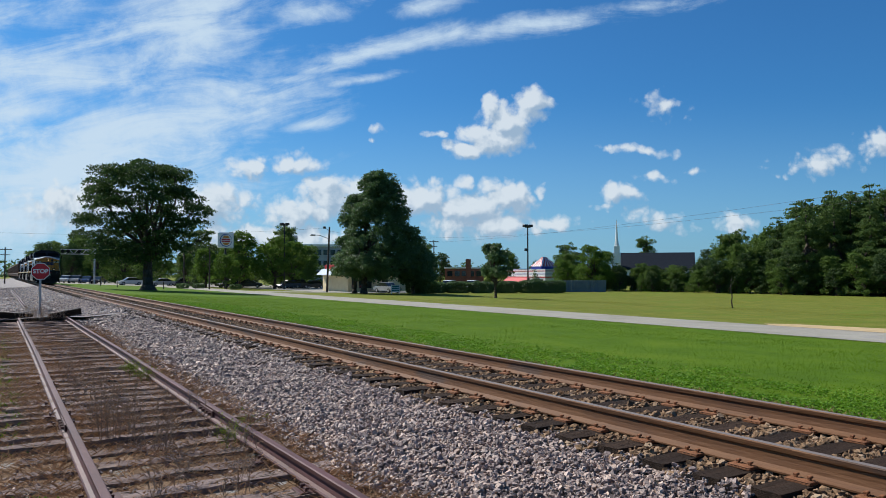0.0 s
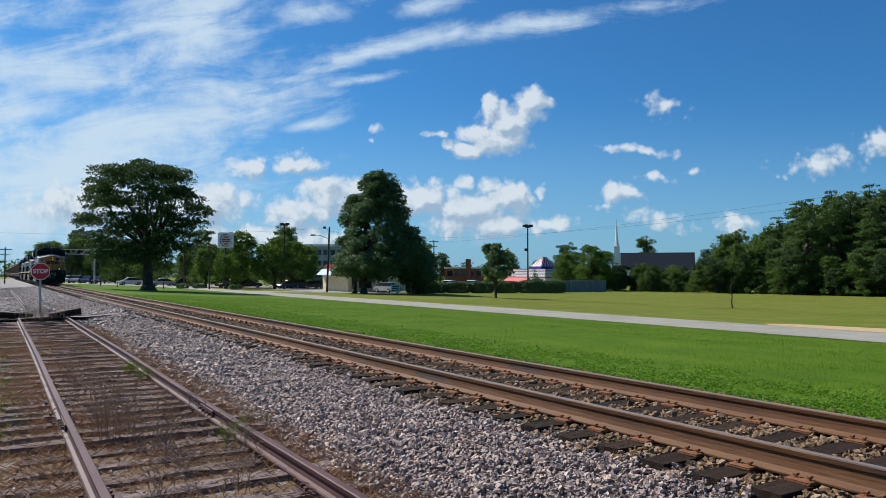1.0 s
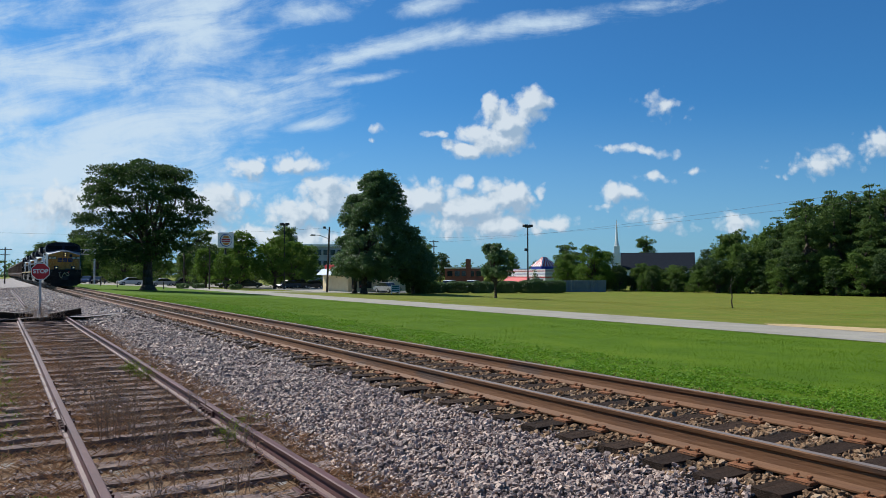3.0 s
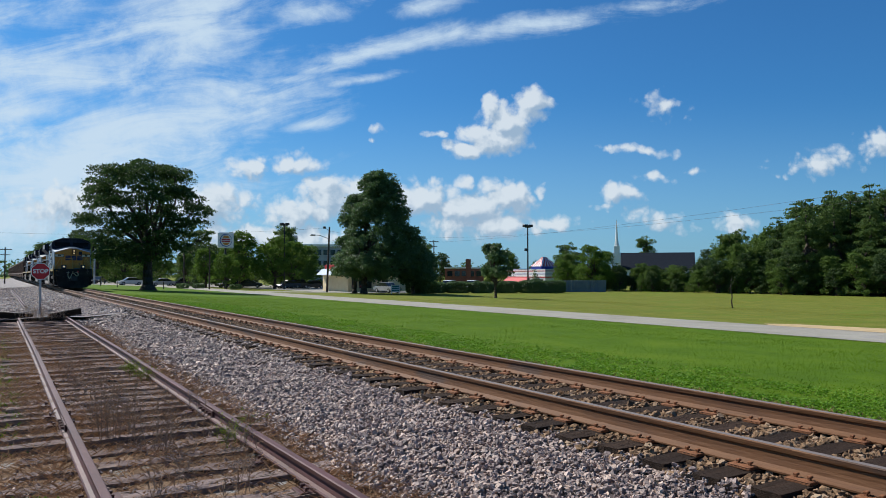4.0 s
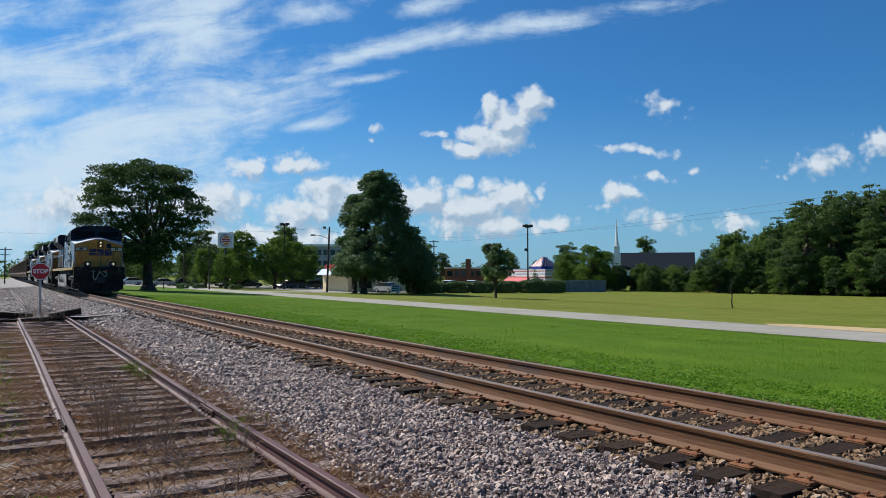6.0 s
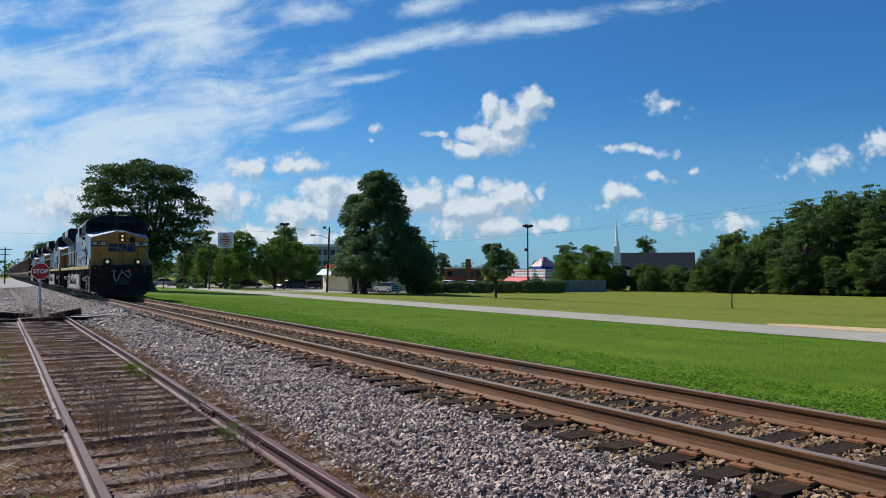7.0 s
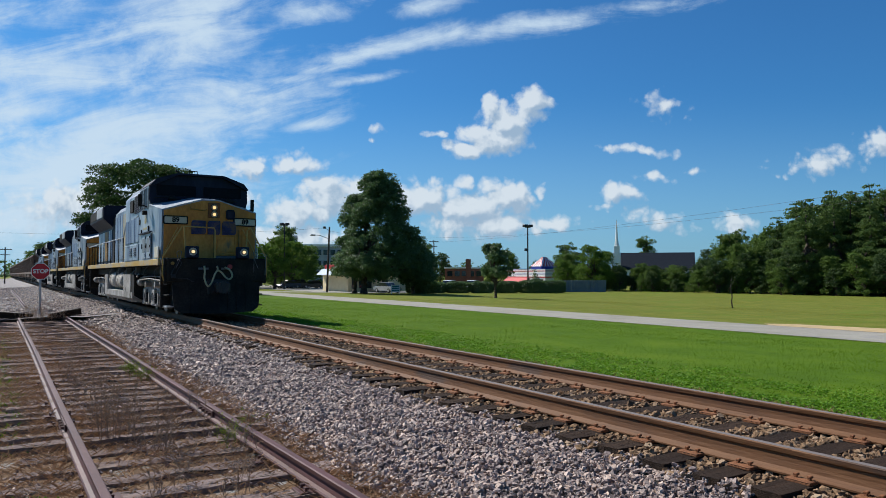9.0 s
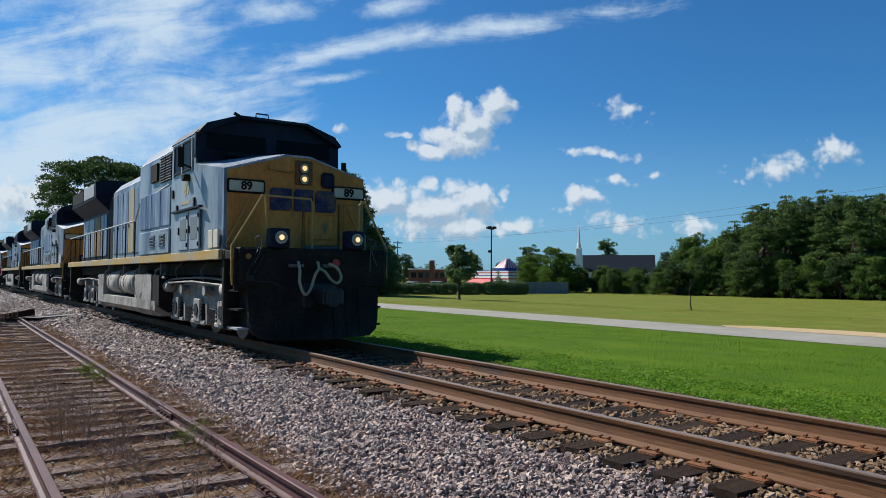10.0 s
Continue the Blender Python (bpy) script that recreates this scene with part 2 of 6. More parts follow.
M = dict(
    field=material("field_grass", [(0.0863, 0.1113, 0.0125), (0.1258, 0.1414, 0.0198), (0.1768, 0.1758, 0.0343)], 0.95, scale=0.8, bump=0.6, bump_scale=14, spots=((.105, .145, .016), 0.25, .3), spec=.1),
    lawn=material("lawn_grass", [(0.0432, 0.0907, 0.0032), (0.0648, 0.1242, 0.0040), (0.0961, 0.1490, 0.0064)], 0.95, scale=0.5, bump=0.7, bump_scale=30, spec=.1),
    blade=material("grass_blade", [(0.063, 0.131, 0.006), (0.110, 0.194, 0.009), (0.167, 0.246, 0.021)], 0.6, scale=0.7, bump=0, island=.55, spec=.2, trans=.5),
    clover=material("clover_leaf", [(0.076, 0.172, 0.009), (0.121, 0.247, 0.015), (0.184, 0.316, 0.032)], 0.6, scale=1.2, bump=0, island=.5, spec=.2, trans=.4),
    field_blade=material("field_blade", [(0.099, 0.132, 0.016), (0.184, 0.195, 0.029), (0.302, 0.271, 0.065)], 0.7, scale=0.18, bump=0, island=.45, spec=.1, trans=.4),
    leaf_mid=material("wood_edge_leaf", [(0.0517, 0.1001, 0.0198), (0.0946, 0.1606, 0.0297), (0.1606, 0.2321, 0.0473)], 0.55, scale=.4, bump=0, island=.6, spec=.2, trans=.4),
    dry=material("dry_grass", [(0.1697, 0.0980, 0.0504), (0.3182, 0.1866, 0.1029), (0.4452, 0.2847, 0.1754)], 0.9, scale=3, bump=0, island=.5, spec=.15, trans=.15),
    dull_weed=material("dull_weed", [(0.1140, 0.1500, 0.0240), (0.2470, 0.2800, 0.0560)], 0.8, scale=4, bump=0, island=.5, spec=.1, trans=.3),
    stem=material("dead_stem", [(0.169, 0.121, 0.089), (0.371, 0.271, 0.193)], 0.9, scale=5, bump=0, island=.4, spec=.1),
    road=material("worn_concrete_road", [(0.211, 0.196, 0.161), (0.261, 0.243, 0.202), (0.305, 0.291, 0.246)], 0.9, scale=0.5, bump=0.3, bump_scale=60, spots=((.25, .235, .22), 1.1, .2)),
    sand=material("sand", [(.357, .255, .128), (.468, .348, .187)], 0.95, scale=1.5, bump=.4),
    dirt=material("siding_dirt", [(0.083, 0.050, 0.030), (0.148, 0.094, 0.057), (0.223, 0.151, 0.102)], 0.97, scale=2.2, bump=0.9, bump_scale=40, spots=((.25, .24, .225), 5, .25), spec=.1),
    # the shade in gaps between near stones is put into this dark colour
    bed=material("ballast_bed", [(0.026, 0.023, 0.022), (0.062, 0.054, 0.049), (0.126, 0.110, 0.101)], 0.95, scale=7, bump=1.0, bump_scale=26, spec=.15),
    # the same ballast surface in a lighter mean stone tone, for far ground
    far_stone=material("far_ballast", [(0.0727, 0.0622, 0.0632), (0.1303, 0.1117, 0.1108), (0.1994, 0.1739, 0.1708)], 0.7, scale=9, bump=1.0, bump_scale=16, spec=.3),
    stone=material("ballast_stone", [(0.0700, 0.0519, 0.0486), (0.1710, 0.1274, 0.1157), (0.2900, 0.2166, 0.1876), (0.4290, 0.3116, 0.2430), (0.6300, 0.4998, 0.4335)], 0.62, scale=14, bump=0.35, bump_scale=90, island=.72, spec=.45),
    rust_stone=material("rusty_ballast_stone", [(0.0791, 0.0451, 0.0253), (0.1665, 0.1019, 0.0575), (0.2640, 0.1648, 0.0931), (0.3349, 0.2541, 0.1794)], 0.9, scale=14, bump=0.4, bump_scale=70, island=.7, spec=.2),
    rail_side=material("rusty_rail", [(0.0678, 0.0247, 0.0072), (0.1126, 0.0433, 0.0117), (0.1496, 0.0638, 0.0207)], 0.75, scale=3, bump=0.25, bump_scale=50, stretch=(1, .15, 1), spots=((.07, .035, .02), 4, .2)),
    rail_top=material("polished_rail_head", [(0.185, 0.144, 0.117), (0.250, 0.200, 0.166)], 0.5, 0.35, scale=2, bump=0.05, stretch=(6, .1, 1)),
    old_rail=material("rusted_siding_rail", [(0.0429, 0.0144, 0.0129), (0.0702, 0.0245, 0.0213), (0.1014, 0.0389, 0.0350)], 0.58, 0.0, scale=3, bump=0.08, bump_scale=60, stretch=(1, .3, 1)),
    tie=material("creosoted_tie", [(0.008, 0.005, 0.004), (0.028, 0.016, 0.010), (0.075, 0.043, 0.026)], 0.9, spec=.2, scale=2.4, bump=1.0, bump_scale=15, stretch=(.35, 8, 8), obj_random=.2),
    old_tie=material("weathered_grey_tie", [(0.099, 0.069, 0.058), (0.223, 0.166, 0.148), (0.407, 0.320, 0.296)], 0.95, spec=.15, scale=2.4, bump=1.0, bump_scale=20, stretch=(.45, 7, 7), obj_random=.25, spots=((.035, .028, .022), 5.5, .28)),
    plate=material("rusty_tie_plate", [(0.102, 0.036, 0.013), (0.180, 0.068, 0.026), (0.234, 0.100, 0.042)], 0.85, scale=20, bump=0.3),
    bark=material("bark", [(.035, .028, .022), (.075, .06, .048), (.11, .09, .072)], 0.95, scale=2.5, bump=1.0, stretch=(3, 3, .6), spec=.1),
    leaf=material("oak_leaf", [(0.024, 0.052, 0.015), (0.045, 0.085, 0.021), (0.085, 0.133, 0.034)], 0.55, scale=.5, bump=0, island=.6, spec=.25, trans=.34),
    leaf_dark=material("magnolia_leaf", [(0.045, 0.087, 0.031), (0.081, 0.144, 0.048), (0.138, 0.212, 0.072)], 0.45, scale=.5, bump=0, island=.6, spec=.45, trans=.38),
    leaf_light=material("light_leaf", [(0.055, 0.102, 0.013), (0.093, 0.168, 0.023), (0.148, 0.232, 0.038)], 0.6, scale=.5, bump=0, island=.6, spec=.2, trans=.45),
    needle=material("pine_needle", [(0.0462, 0.0902, 0.0231), (0.0902, 0.1485, 0.0385), (0.1540, 0.2189, 0.0583)], 0.6, scale=.5, bump=0, island=.6, spec=.2, trans=.42),
    wood_pole=material("wood_pole", [(.05, .038, .03), (.10, .08, .065)], 0.95, scale=3, bump=.6, stretch=(4, 4, .4)),
    galv=material("galvanised_steel", [(.32, .33, .34), (.45, .46, .47)], 0.6, 0.25, scale=4, bump=.1),
    dark_metal=material("dark_metal", [(.015, .015, .016), (.035, .035, .037)], 0.5, 0.3, scale=4, bump=.1),
    sign_red=material("sign_red", [(.42, .012, .02), (.52, .02, .03)], 0.45, scale=3, bump=.03),
    white=material("white_paint", [(.660, .660, .650), (.800, .800, .790)], 0.55, scale=1.5, bump=.06),
    cream=material("cream_render", [(.700, .560, .330), (.800, .680, .440)], 0.9, scale=1.2, bump=.2),
    red=material("red_paint", [(.35, .025, .025), (.48, .04, .04)], 0.5, scale=2, bump=.05),
    blue=material("blue_paint", [(.025, .045, .22), (.045, .075, .32)], 0.5, scale=2, bump=.05),
    brick=material("brick_wall", [(.20, .065, .04), (.30, .11, .07)], 0.9, scale=4, bump=.4),
    grey_wall=material("grey_wall", [(.28, .29, .30), (.38, .385, .39)], 0.85, scale=.8, bump=.15),
    fence_grey=material("grey_fence", [(.10, .135, .16), (.15, .19, .215)], 0.8, scale=1, bump=.2),
    shingle=material("dark_shingle", [(.010, .014, .022), (.020, .026, .036)], 0.95, scale=3, bump=.3, spec=.08),
    dark_glass=material("dark_glass", [(.008, .01, .013), (.02, .024, .03)], 0.08, scale=1, bump=0, spec=.6),
    tyre=material("tyre", [(.012, .012, .012), (.025, .025, .025)], 0.85, scale=9, bump=.2),
    gold=material("nose_yellow", [(0.3660, 0.1366, 0.0134), (0.4673, 0.1830, 0.0207), (0.5551, 0.2403, 0.0378)], 0.5, scale=1.6, worn=.11, bump=.08, spots=((.20, .12, .05), 2.6, .12), stretch=(1, 1, .5)),
    hull=material("faded_grey_blue", [(0.122, 0.165, 0.222), (0.228, 0.278, 0.328), (0.328, 0.377, 0.419)], 0.42, scale=1.1, worn=.11, bump=.08, spots=((.07, .10, .17), 1.5, .26), stretch=(1, 1.5, .25)),
    navy=material("faded_dark_blue", [(.004, .006, .016), (.008, .012, .028), (.02, .026, .05)], 0.6, spec=.2, scale=1.0, bump=.08, stretch=(1, 1.4, .3)),
    black=material("grimy_black", [(0.0076, 0.0070, 0.0064), (0.0171, 0.0149, 0.0128), (0.0380, 0.0315, 0.0256)], 0.75, scale=2.0, bump=.2, spec=.15),
    truck=material("dusty_truck_grey", [(0.163, 0.151, 0.132), (0.284, 0.265, 0.236), (0.387, 0.365, 0.332)], 0.8, scale=2.2, worn=.11, bump=.3, spots=((.06, .05, .042), 3.5, .12)),
    rust_car=material("rusty_hopper_brown", [(.095, .061, .045), (.155, .105, .078), (.230, .162, .121)], 0.85, scale=.7, bump=.2, stretch=(1, 1, .3)),
    steel=material("wheel_steel", [(.10, .085, .075), (.2, .18, .165)], 0.5, 0.7, scale=4, bump=.15),
    hose=material("grey_hose", [(.30, .28, .16), (.42, .39, .24)], 0.6, scale=9, bump=.05),
    rail_paint=material("handrail_yellow", [(.34, .20, .04), (.46, .30, .09)], 0.5, scale=5, bump=.03),
    lamp=glow("lit_headlight", (1.0, .60, .24), .85),
    lamp_dim=glow("lit_ditch_light", (1.0, .70, .36), .8),
    lens=material("lamp_lens", [(.4, .36, .28), (.55, .5, .4)], 0.1, scale=9, bump=0, spec=.7),
)


# ---- building blocks ----
def link_mesh(name, mesh, mat, parent=None, label=""):
    ob = new(name, mesh)
    if mat is not None and not mesh.materials:
        mesh.materials.append(mat)
    if parent is not None:
        ob.parent = parent
    if label:
        ob["label"] = label
    return ob


def part(name, bm, mat, parent=None, label="", smooth=False):
    mesh = bpy.data.meshes.new(name)
    bm.normal_update()
    bm.to_mesh(mesh)
    bm.free()
    if smooth:
        for p in mesh.polygons:
            p.use_smooth = True
    return link_mesh(name, mesh, mat, parent, label)


def thing(name, at, label, category, group="", kind=""):
    ob = new(name)
    ob.empty_display_size = 0.2
    ob.matrix_basis = at
    return tagged(ob, label, category, group, kind)


def flat_mesh(name, verts, faces, mat, smooth=False):
    """A mesh from numpy arrays of corners and of triangles or quads."""
    verts, faces = np.asarray(verts, np.float32), np.asarray(faces, np.int32)
    k = faces.shape[1]
    me = bpy.data.meshes.new(name)
    me.vertices.add(len(verts))
    me.vertices.foreach_set("co", verts.ravel())
    me.loops.add(faces.size)
    me.loops.foreach_set("vertex_index", faces.ravel())
    me.polygons.add(len(faces))
    me.polygons.foreach_set("loop_start", np.arange(0, faces.size, k, dtype=np.int32))
    me.polygons.foreach_set("loop_total", np.full(len(faces), k, np.int32))
    me.polygons.foreach_set("use_smooth", np.full(len(faces), smooth))
    me.update(calc_edges=True)
    me.validate()
    if mat is not None:
        me.materials.append(mat)
    return me


def box(bm, x0, x1, y0, y1, z0, z1, bevel=0.0, taper=(1, 1), m=None):
    r = bmesh.ops.create_cube(bm, size=1)
    vs = r["verts"]
    for v in vs:
        kx, ky = (taper if v.co.z > 0 else (1, 1))
        v.co = Vector(((x0 + x1) / 2 + v.co.x * (x1 - x0) * kx, (y0 + y1) / 2 + v.co.y * (y1 - y0) * ky, (z0 + z1) / 2 + v.co.z * (z1 - z0)))
    if m is not None:
        bmesh.ops.transform(bm, matrix=m, verts=vs)
    if bevel:
        es = {e for v in vs for e in v.link_edges}
        bmesh.ops.bevel(bm, geom=list(es), offset=bevel, segments=1, affect="EDGES")
    return bm


def prism(bm, outline, axis, a, b):
    """An outline (pairs) drawn out along an axis from a to b."""
    def at(p, k):
        return {"x": (k, p[0], p[1]), "y": (p[0], k, p[1]), "z": (p[0], p[1], k)}[axis]
    lo = [bm.verts.new(at(p, a)) for p in outline]
    hi = [bm.verts.new(at(p, b)) for p in outline]
    n = len(outline)
    fs = [bm.faces.new(lo), bm.faces.new(hi)] + [bm.faces.new((lo[i], lo[(i + 1) % n], hi[(i + 1) % n], hi[i])) for i in range(n)]
    bmesh.ops.recalc_face_normals(bm, faces=fs)
    return bm


def rod(bm, a, b, r, r2=None, seg=8):
    a, b = Vector(a), Vector(b)
    d = b - a
    m = Matrix.Translation((a + b) / 2) @ d.to_track_quat("Z", "Y").to_matrix().to_4x4()
    bmesh.ops.create_cone(bm, cap_ends=True, segments=seg, radius1=r, radius2=r if r2 is None else r2, depth=d.length, matrix=m)
    return bm


def path_rod(bm, points, r, seg=6):
    """One bent tube through the points."""
    pts = [Vector(p) for p in points]
    rings = []
    for i, p in enumerate(pts):
        d = (pts[min(i + 1, len(pts) - 1)] - pts[max(i - 1, 0)]).normalized()
        q = d.to_track_quat("Z", "Y")
        rings.append([bm.verts.new(p + q @ Vector((math.cos(6.28319 * k / seg) * r, math.sin(6.28319 * k / seg) * r, 0))) for k in range(seg)])
    for a, b in zip(rings, rings[1:]):
        # match the turn of neighbouring rings
        shift = min(range(seg), key=lambda s: sum((a[k].co - b[(k + s) % seg].co).length for k in range(seg)))
        b[:] = b[shift:] + b[:shift]
        for k in range(seg):
            bm.faces.new((a[k], a[(k + 1) % seg], b[(k + 1) % seg], b[k]))
    bm.faces.new(rings[0]), bm.faces.new(rings[-1])
    bmesh.ops.recalc_face_normals(bm, faces=bm.faces[:])
    return bm


def curved(points, steps=5):
    """The points of a smooth line through the given ones."""
    p = [Vector(q) for q in points]
    p = [p[0] * 2 - p[1]] + p + [p[-1] * 2 - p[-2]]
    out = []
    for a, b, c, d in zip(p, p[1:], p[2:], p[3:]):
        for i in range(steps):
            k = i / steps
            out.append(.5 * (2 * b + (c - a) * k + (2 * a - 5 * b + 4 * c - d) * k ** 2 + (3 * b - 3 * c + d - a) * k ** 3))
    return out + [p[-2]]


def disc(bm, centre, axis, r, thick, seg=20):
    c, a = Vector(centre), Vector(axis).normalized()
    return rod(bm, c - a * thick / 2, c + a * thick / 2, r, seg=seg)


def B():
    return bmesh.new()


def ground_z(x):
    """Height of the land across the line: siding, ballast shoulder, lawn falling to the road, field."""
    return float(np.interp(x, PROFILE_X, PROFILE_Z))


PROFILE_X = [-400, -3, -0.4, 2.75, 3.0, 3.75, 4.2, 4.45, 6.95, 7.25, 8.2, 10, 24, 30, 55, 120, 3000]
PROFILE_Z = [-.6, -.09, -.055, -.05, .0, .105, .17, .222, .238, .20, .17, .10, -.50, -.62, -1.1, -1.2, -1.4]


def strip(name, x0, x1, ys, lift, mat, label, extra=(), wave=0.0):
    xs = sorted({x0, x1, *[p for p in PROFILE_X if x0 < p < x1], *[e for e in extra if x0 < e < x1]})
    v, f = [], []
    for j, y in enumerate(ys):
        for i, x in enumerate(xs):
            dx = wave * (noise.noise((y * .5, i * 3.1, 0)) + .5 * noise.noise((y * 2.3, i, 5))) if i in (0, len(xs) - 1) and wave else 0
            v.append((x + dx, y, ground_z(x + dx) + lift))
    n = len(xs)
    for j in range(len(ys) - 1):
        for i in range(n - 1):
            f.append((j * n + i, j * n + i + 1, (j + 1) * n + i + 1, (j + 1) * n + i))
    ob = link_mesh(name, flat_mesh(name, v, f, mat, True), None)
    return tagged(ob, label, name.replace("_", " "), kind="structure")


# ---- the land ----
FAR_Y = [-120, -60, -30, -15, -5, 0, 5, 10, 20, 30, 45, 60, 80, 100, 130, 170, 220, 300, 450, 700, 1200, 2500]


def land():
    strip("ground", -400, 3000, FAR_Y, 0.0, M["field"], "sunlit mown grass field with dry yellow patches", extra=(300, 600, 1200))
    near = [-40 + i * 0.5 for i in range(281)] + [110, 130, 160, 200, 260, 330]
    strip("verge", 7.05, 7.9, near, 0.004, M["dirt"], "dry bare earth verge beside the ballast", wave=.05)
    strip("lawn", 7.45, 24.0, near, 0.008, M["lawn"], "bright green mown lawn between railway and road", wave=.12)
    strip("siding_bed", -1.6, 2.8, [y for y in near if y <= 31], 0.008, M["dirt"], "dirt and dry straw bed of the siding", wave=.15)
    # near bed in the dark gap-shade tone, further bed in the lighter stone tone
    strip("ballast_bed", 2.72, 7.2, [y for y in near if y <= 30], 0.014, M["bed"], "crushed stone ballast bed of the main line, dark as the shaded gaps", wave=.08)
    strip("ballast_bed", 2.72, 7.2, [y for y in near if y >= 30], 0.014, M["far_stone"], "grey crushed stone ballast bed further off, in a mean stone tone", wave=.08)
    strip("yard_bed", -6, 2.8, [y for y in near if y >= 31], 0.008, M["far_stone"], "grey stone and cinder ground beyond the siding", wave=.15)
    strip("road", 24.1, 29.6, near, 0.02, M["road"], "pale worn concrete road beside the lawn", wave=.08)
    # sandy turning place beside the road
    v = [(29.4, 20.5, 0), (30.4, 21.5, 0), (31.6, 20.6, 0), (32.6, 17, 0), (33, 10, 0), (32, 2, 0), (29.4, 0, 0)]
    bm = B()
    bm.faces.new([bm.verts.new((x, y, ground_z(x) + .03)) for x, y, _ in v])
    bmesh.ops.triangulate(bm, faces=bm.faces[:])
    tagged(part("sand_patch", bm, M["sand"]), "bare yellow sand patch beside the road", "sand", kind="structure")
    # drive and car park of the restaurant
    for x0, x1, y0, y1 in ((29.5, 56, 92, 98), (38, 60, 98, 150), (9, 60, 140, 230)):
        bm = B()
        xs = sorted({x0, x1, *[p for p in PROFILE_X if x0 < p < x1]})
        for a, b in zip(xs, xs[1:]):
            bm.faces.new([bm.verts.new((x, y, ground_z(x) + .025)) for x, y in ((a, y0), (b, y0), (b, y1), (a, y1))])
        tagged(part("pavement", bm, M["road"]), "pale concrete drive and car park", "pavement", kind="structure")


land()

# ---- tracks ----
CHIP = (np.array([(-.9, -.55, -.5), (.7, -.8, -.45), (.95, .5, -.4), (-.4, .85, -.5), (-.75, -.7, .45), (.35, -.75, .75), (.8, .35, .5), (-.15, .8, .6), (-.95, .3, .1), (.2, .05, .95)]),
        np.array([(0, 3, 2), (0, 2, 1), (0, 1, 5), (0, 5, 4), (1, 2, 6), (1, 6, 5), (2, 3, 7), (2, 7, 6), (3, 0, 8), (0, 4, 8), (8, 7, 3), (8, 4, 9), (8, 9, 7), (4, 5, 9), (5, 6, 9), (6, 7, 9)]))


def turns(rng, n):
    q = rng.normal(size=(n, 4))
    q /= np.linalg.norm(q, axis=1)[:, None]
    w, x, y, z = q.T
    return np.stack([np.stack([1 - 2 * (y * y + z * z), 2 * (x * y - z * w), 2 * (x * z + y * w)], 1),
                     np.stack([2 * (x * y + z * w), 1 - 2 * (x * x + z * z), 2 * (y * z - x * w)], 1),
                     np.stack([2 * (x * z - y * w), 2 * (y * z + x * w), 1 - 2 * (x * x + y * y)], 1)], 1)


def stones(name, spots, size, mat, label, seed, flat=.72):
    """Crushed stones, each a broken angular lump, at the given places."""
    rng = np.random.default_rng(seed)
    n = len(spots)
    pts = CHIP[0][None] + rng.normal(0, .15, (n, 10, 3))
    pts = pts * size[:, None, None] * np.stack([np.ones(n), .62 + .36 * rng.random(n), flat * (.7 + .6 * rng.random(n))], 1)[:, None, :]
    pts = np.einsum("nij,nkj->nki", turns(rng, n), pts)
    pts[:, :, 2] *= .85
    pts += spots[:, None, :]
    faces = CHIP[1][None] + (np.arange(n) * 10)[:, None, None]
    ob = link_mesh(name, flat_mesh(name, pts.reshape(-1, 3), faces.reshape(-1, 3), mat), None)
    return tagged(ob, label, "gravel", kind="stuff")


def scatter(rng, n, x0, x1, y0, y1, power=1.0):
    x = rng.uniform(x0, x1, n)
    y = y0 + (y1 - y0) * rng.random(n) ** power
    return x, y


def clear_of_ties(y):
    return np.min(np.abs(y[:, None] - MAIN_TIES[None, :]), 1) > .118


MAIN_TIES = np.concatenate([.55 + .495 * np.arange(-14, 0), .55 + .495 * np.arange(150) + np.random.default_rng(2).uniform(-.03, .03, 150)])


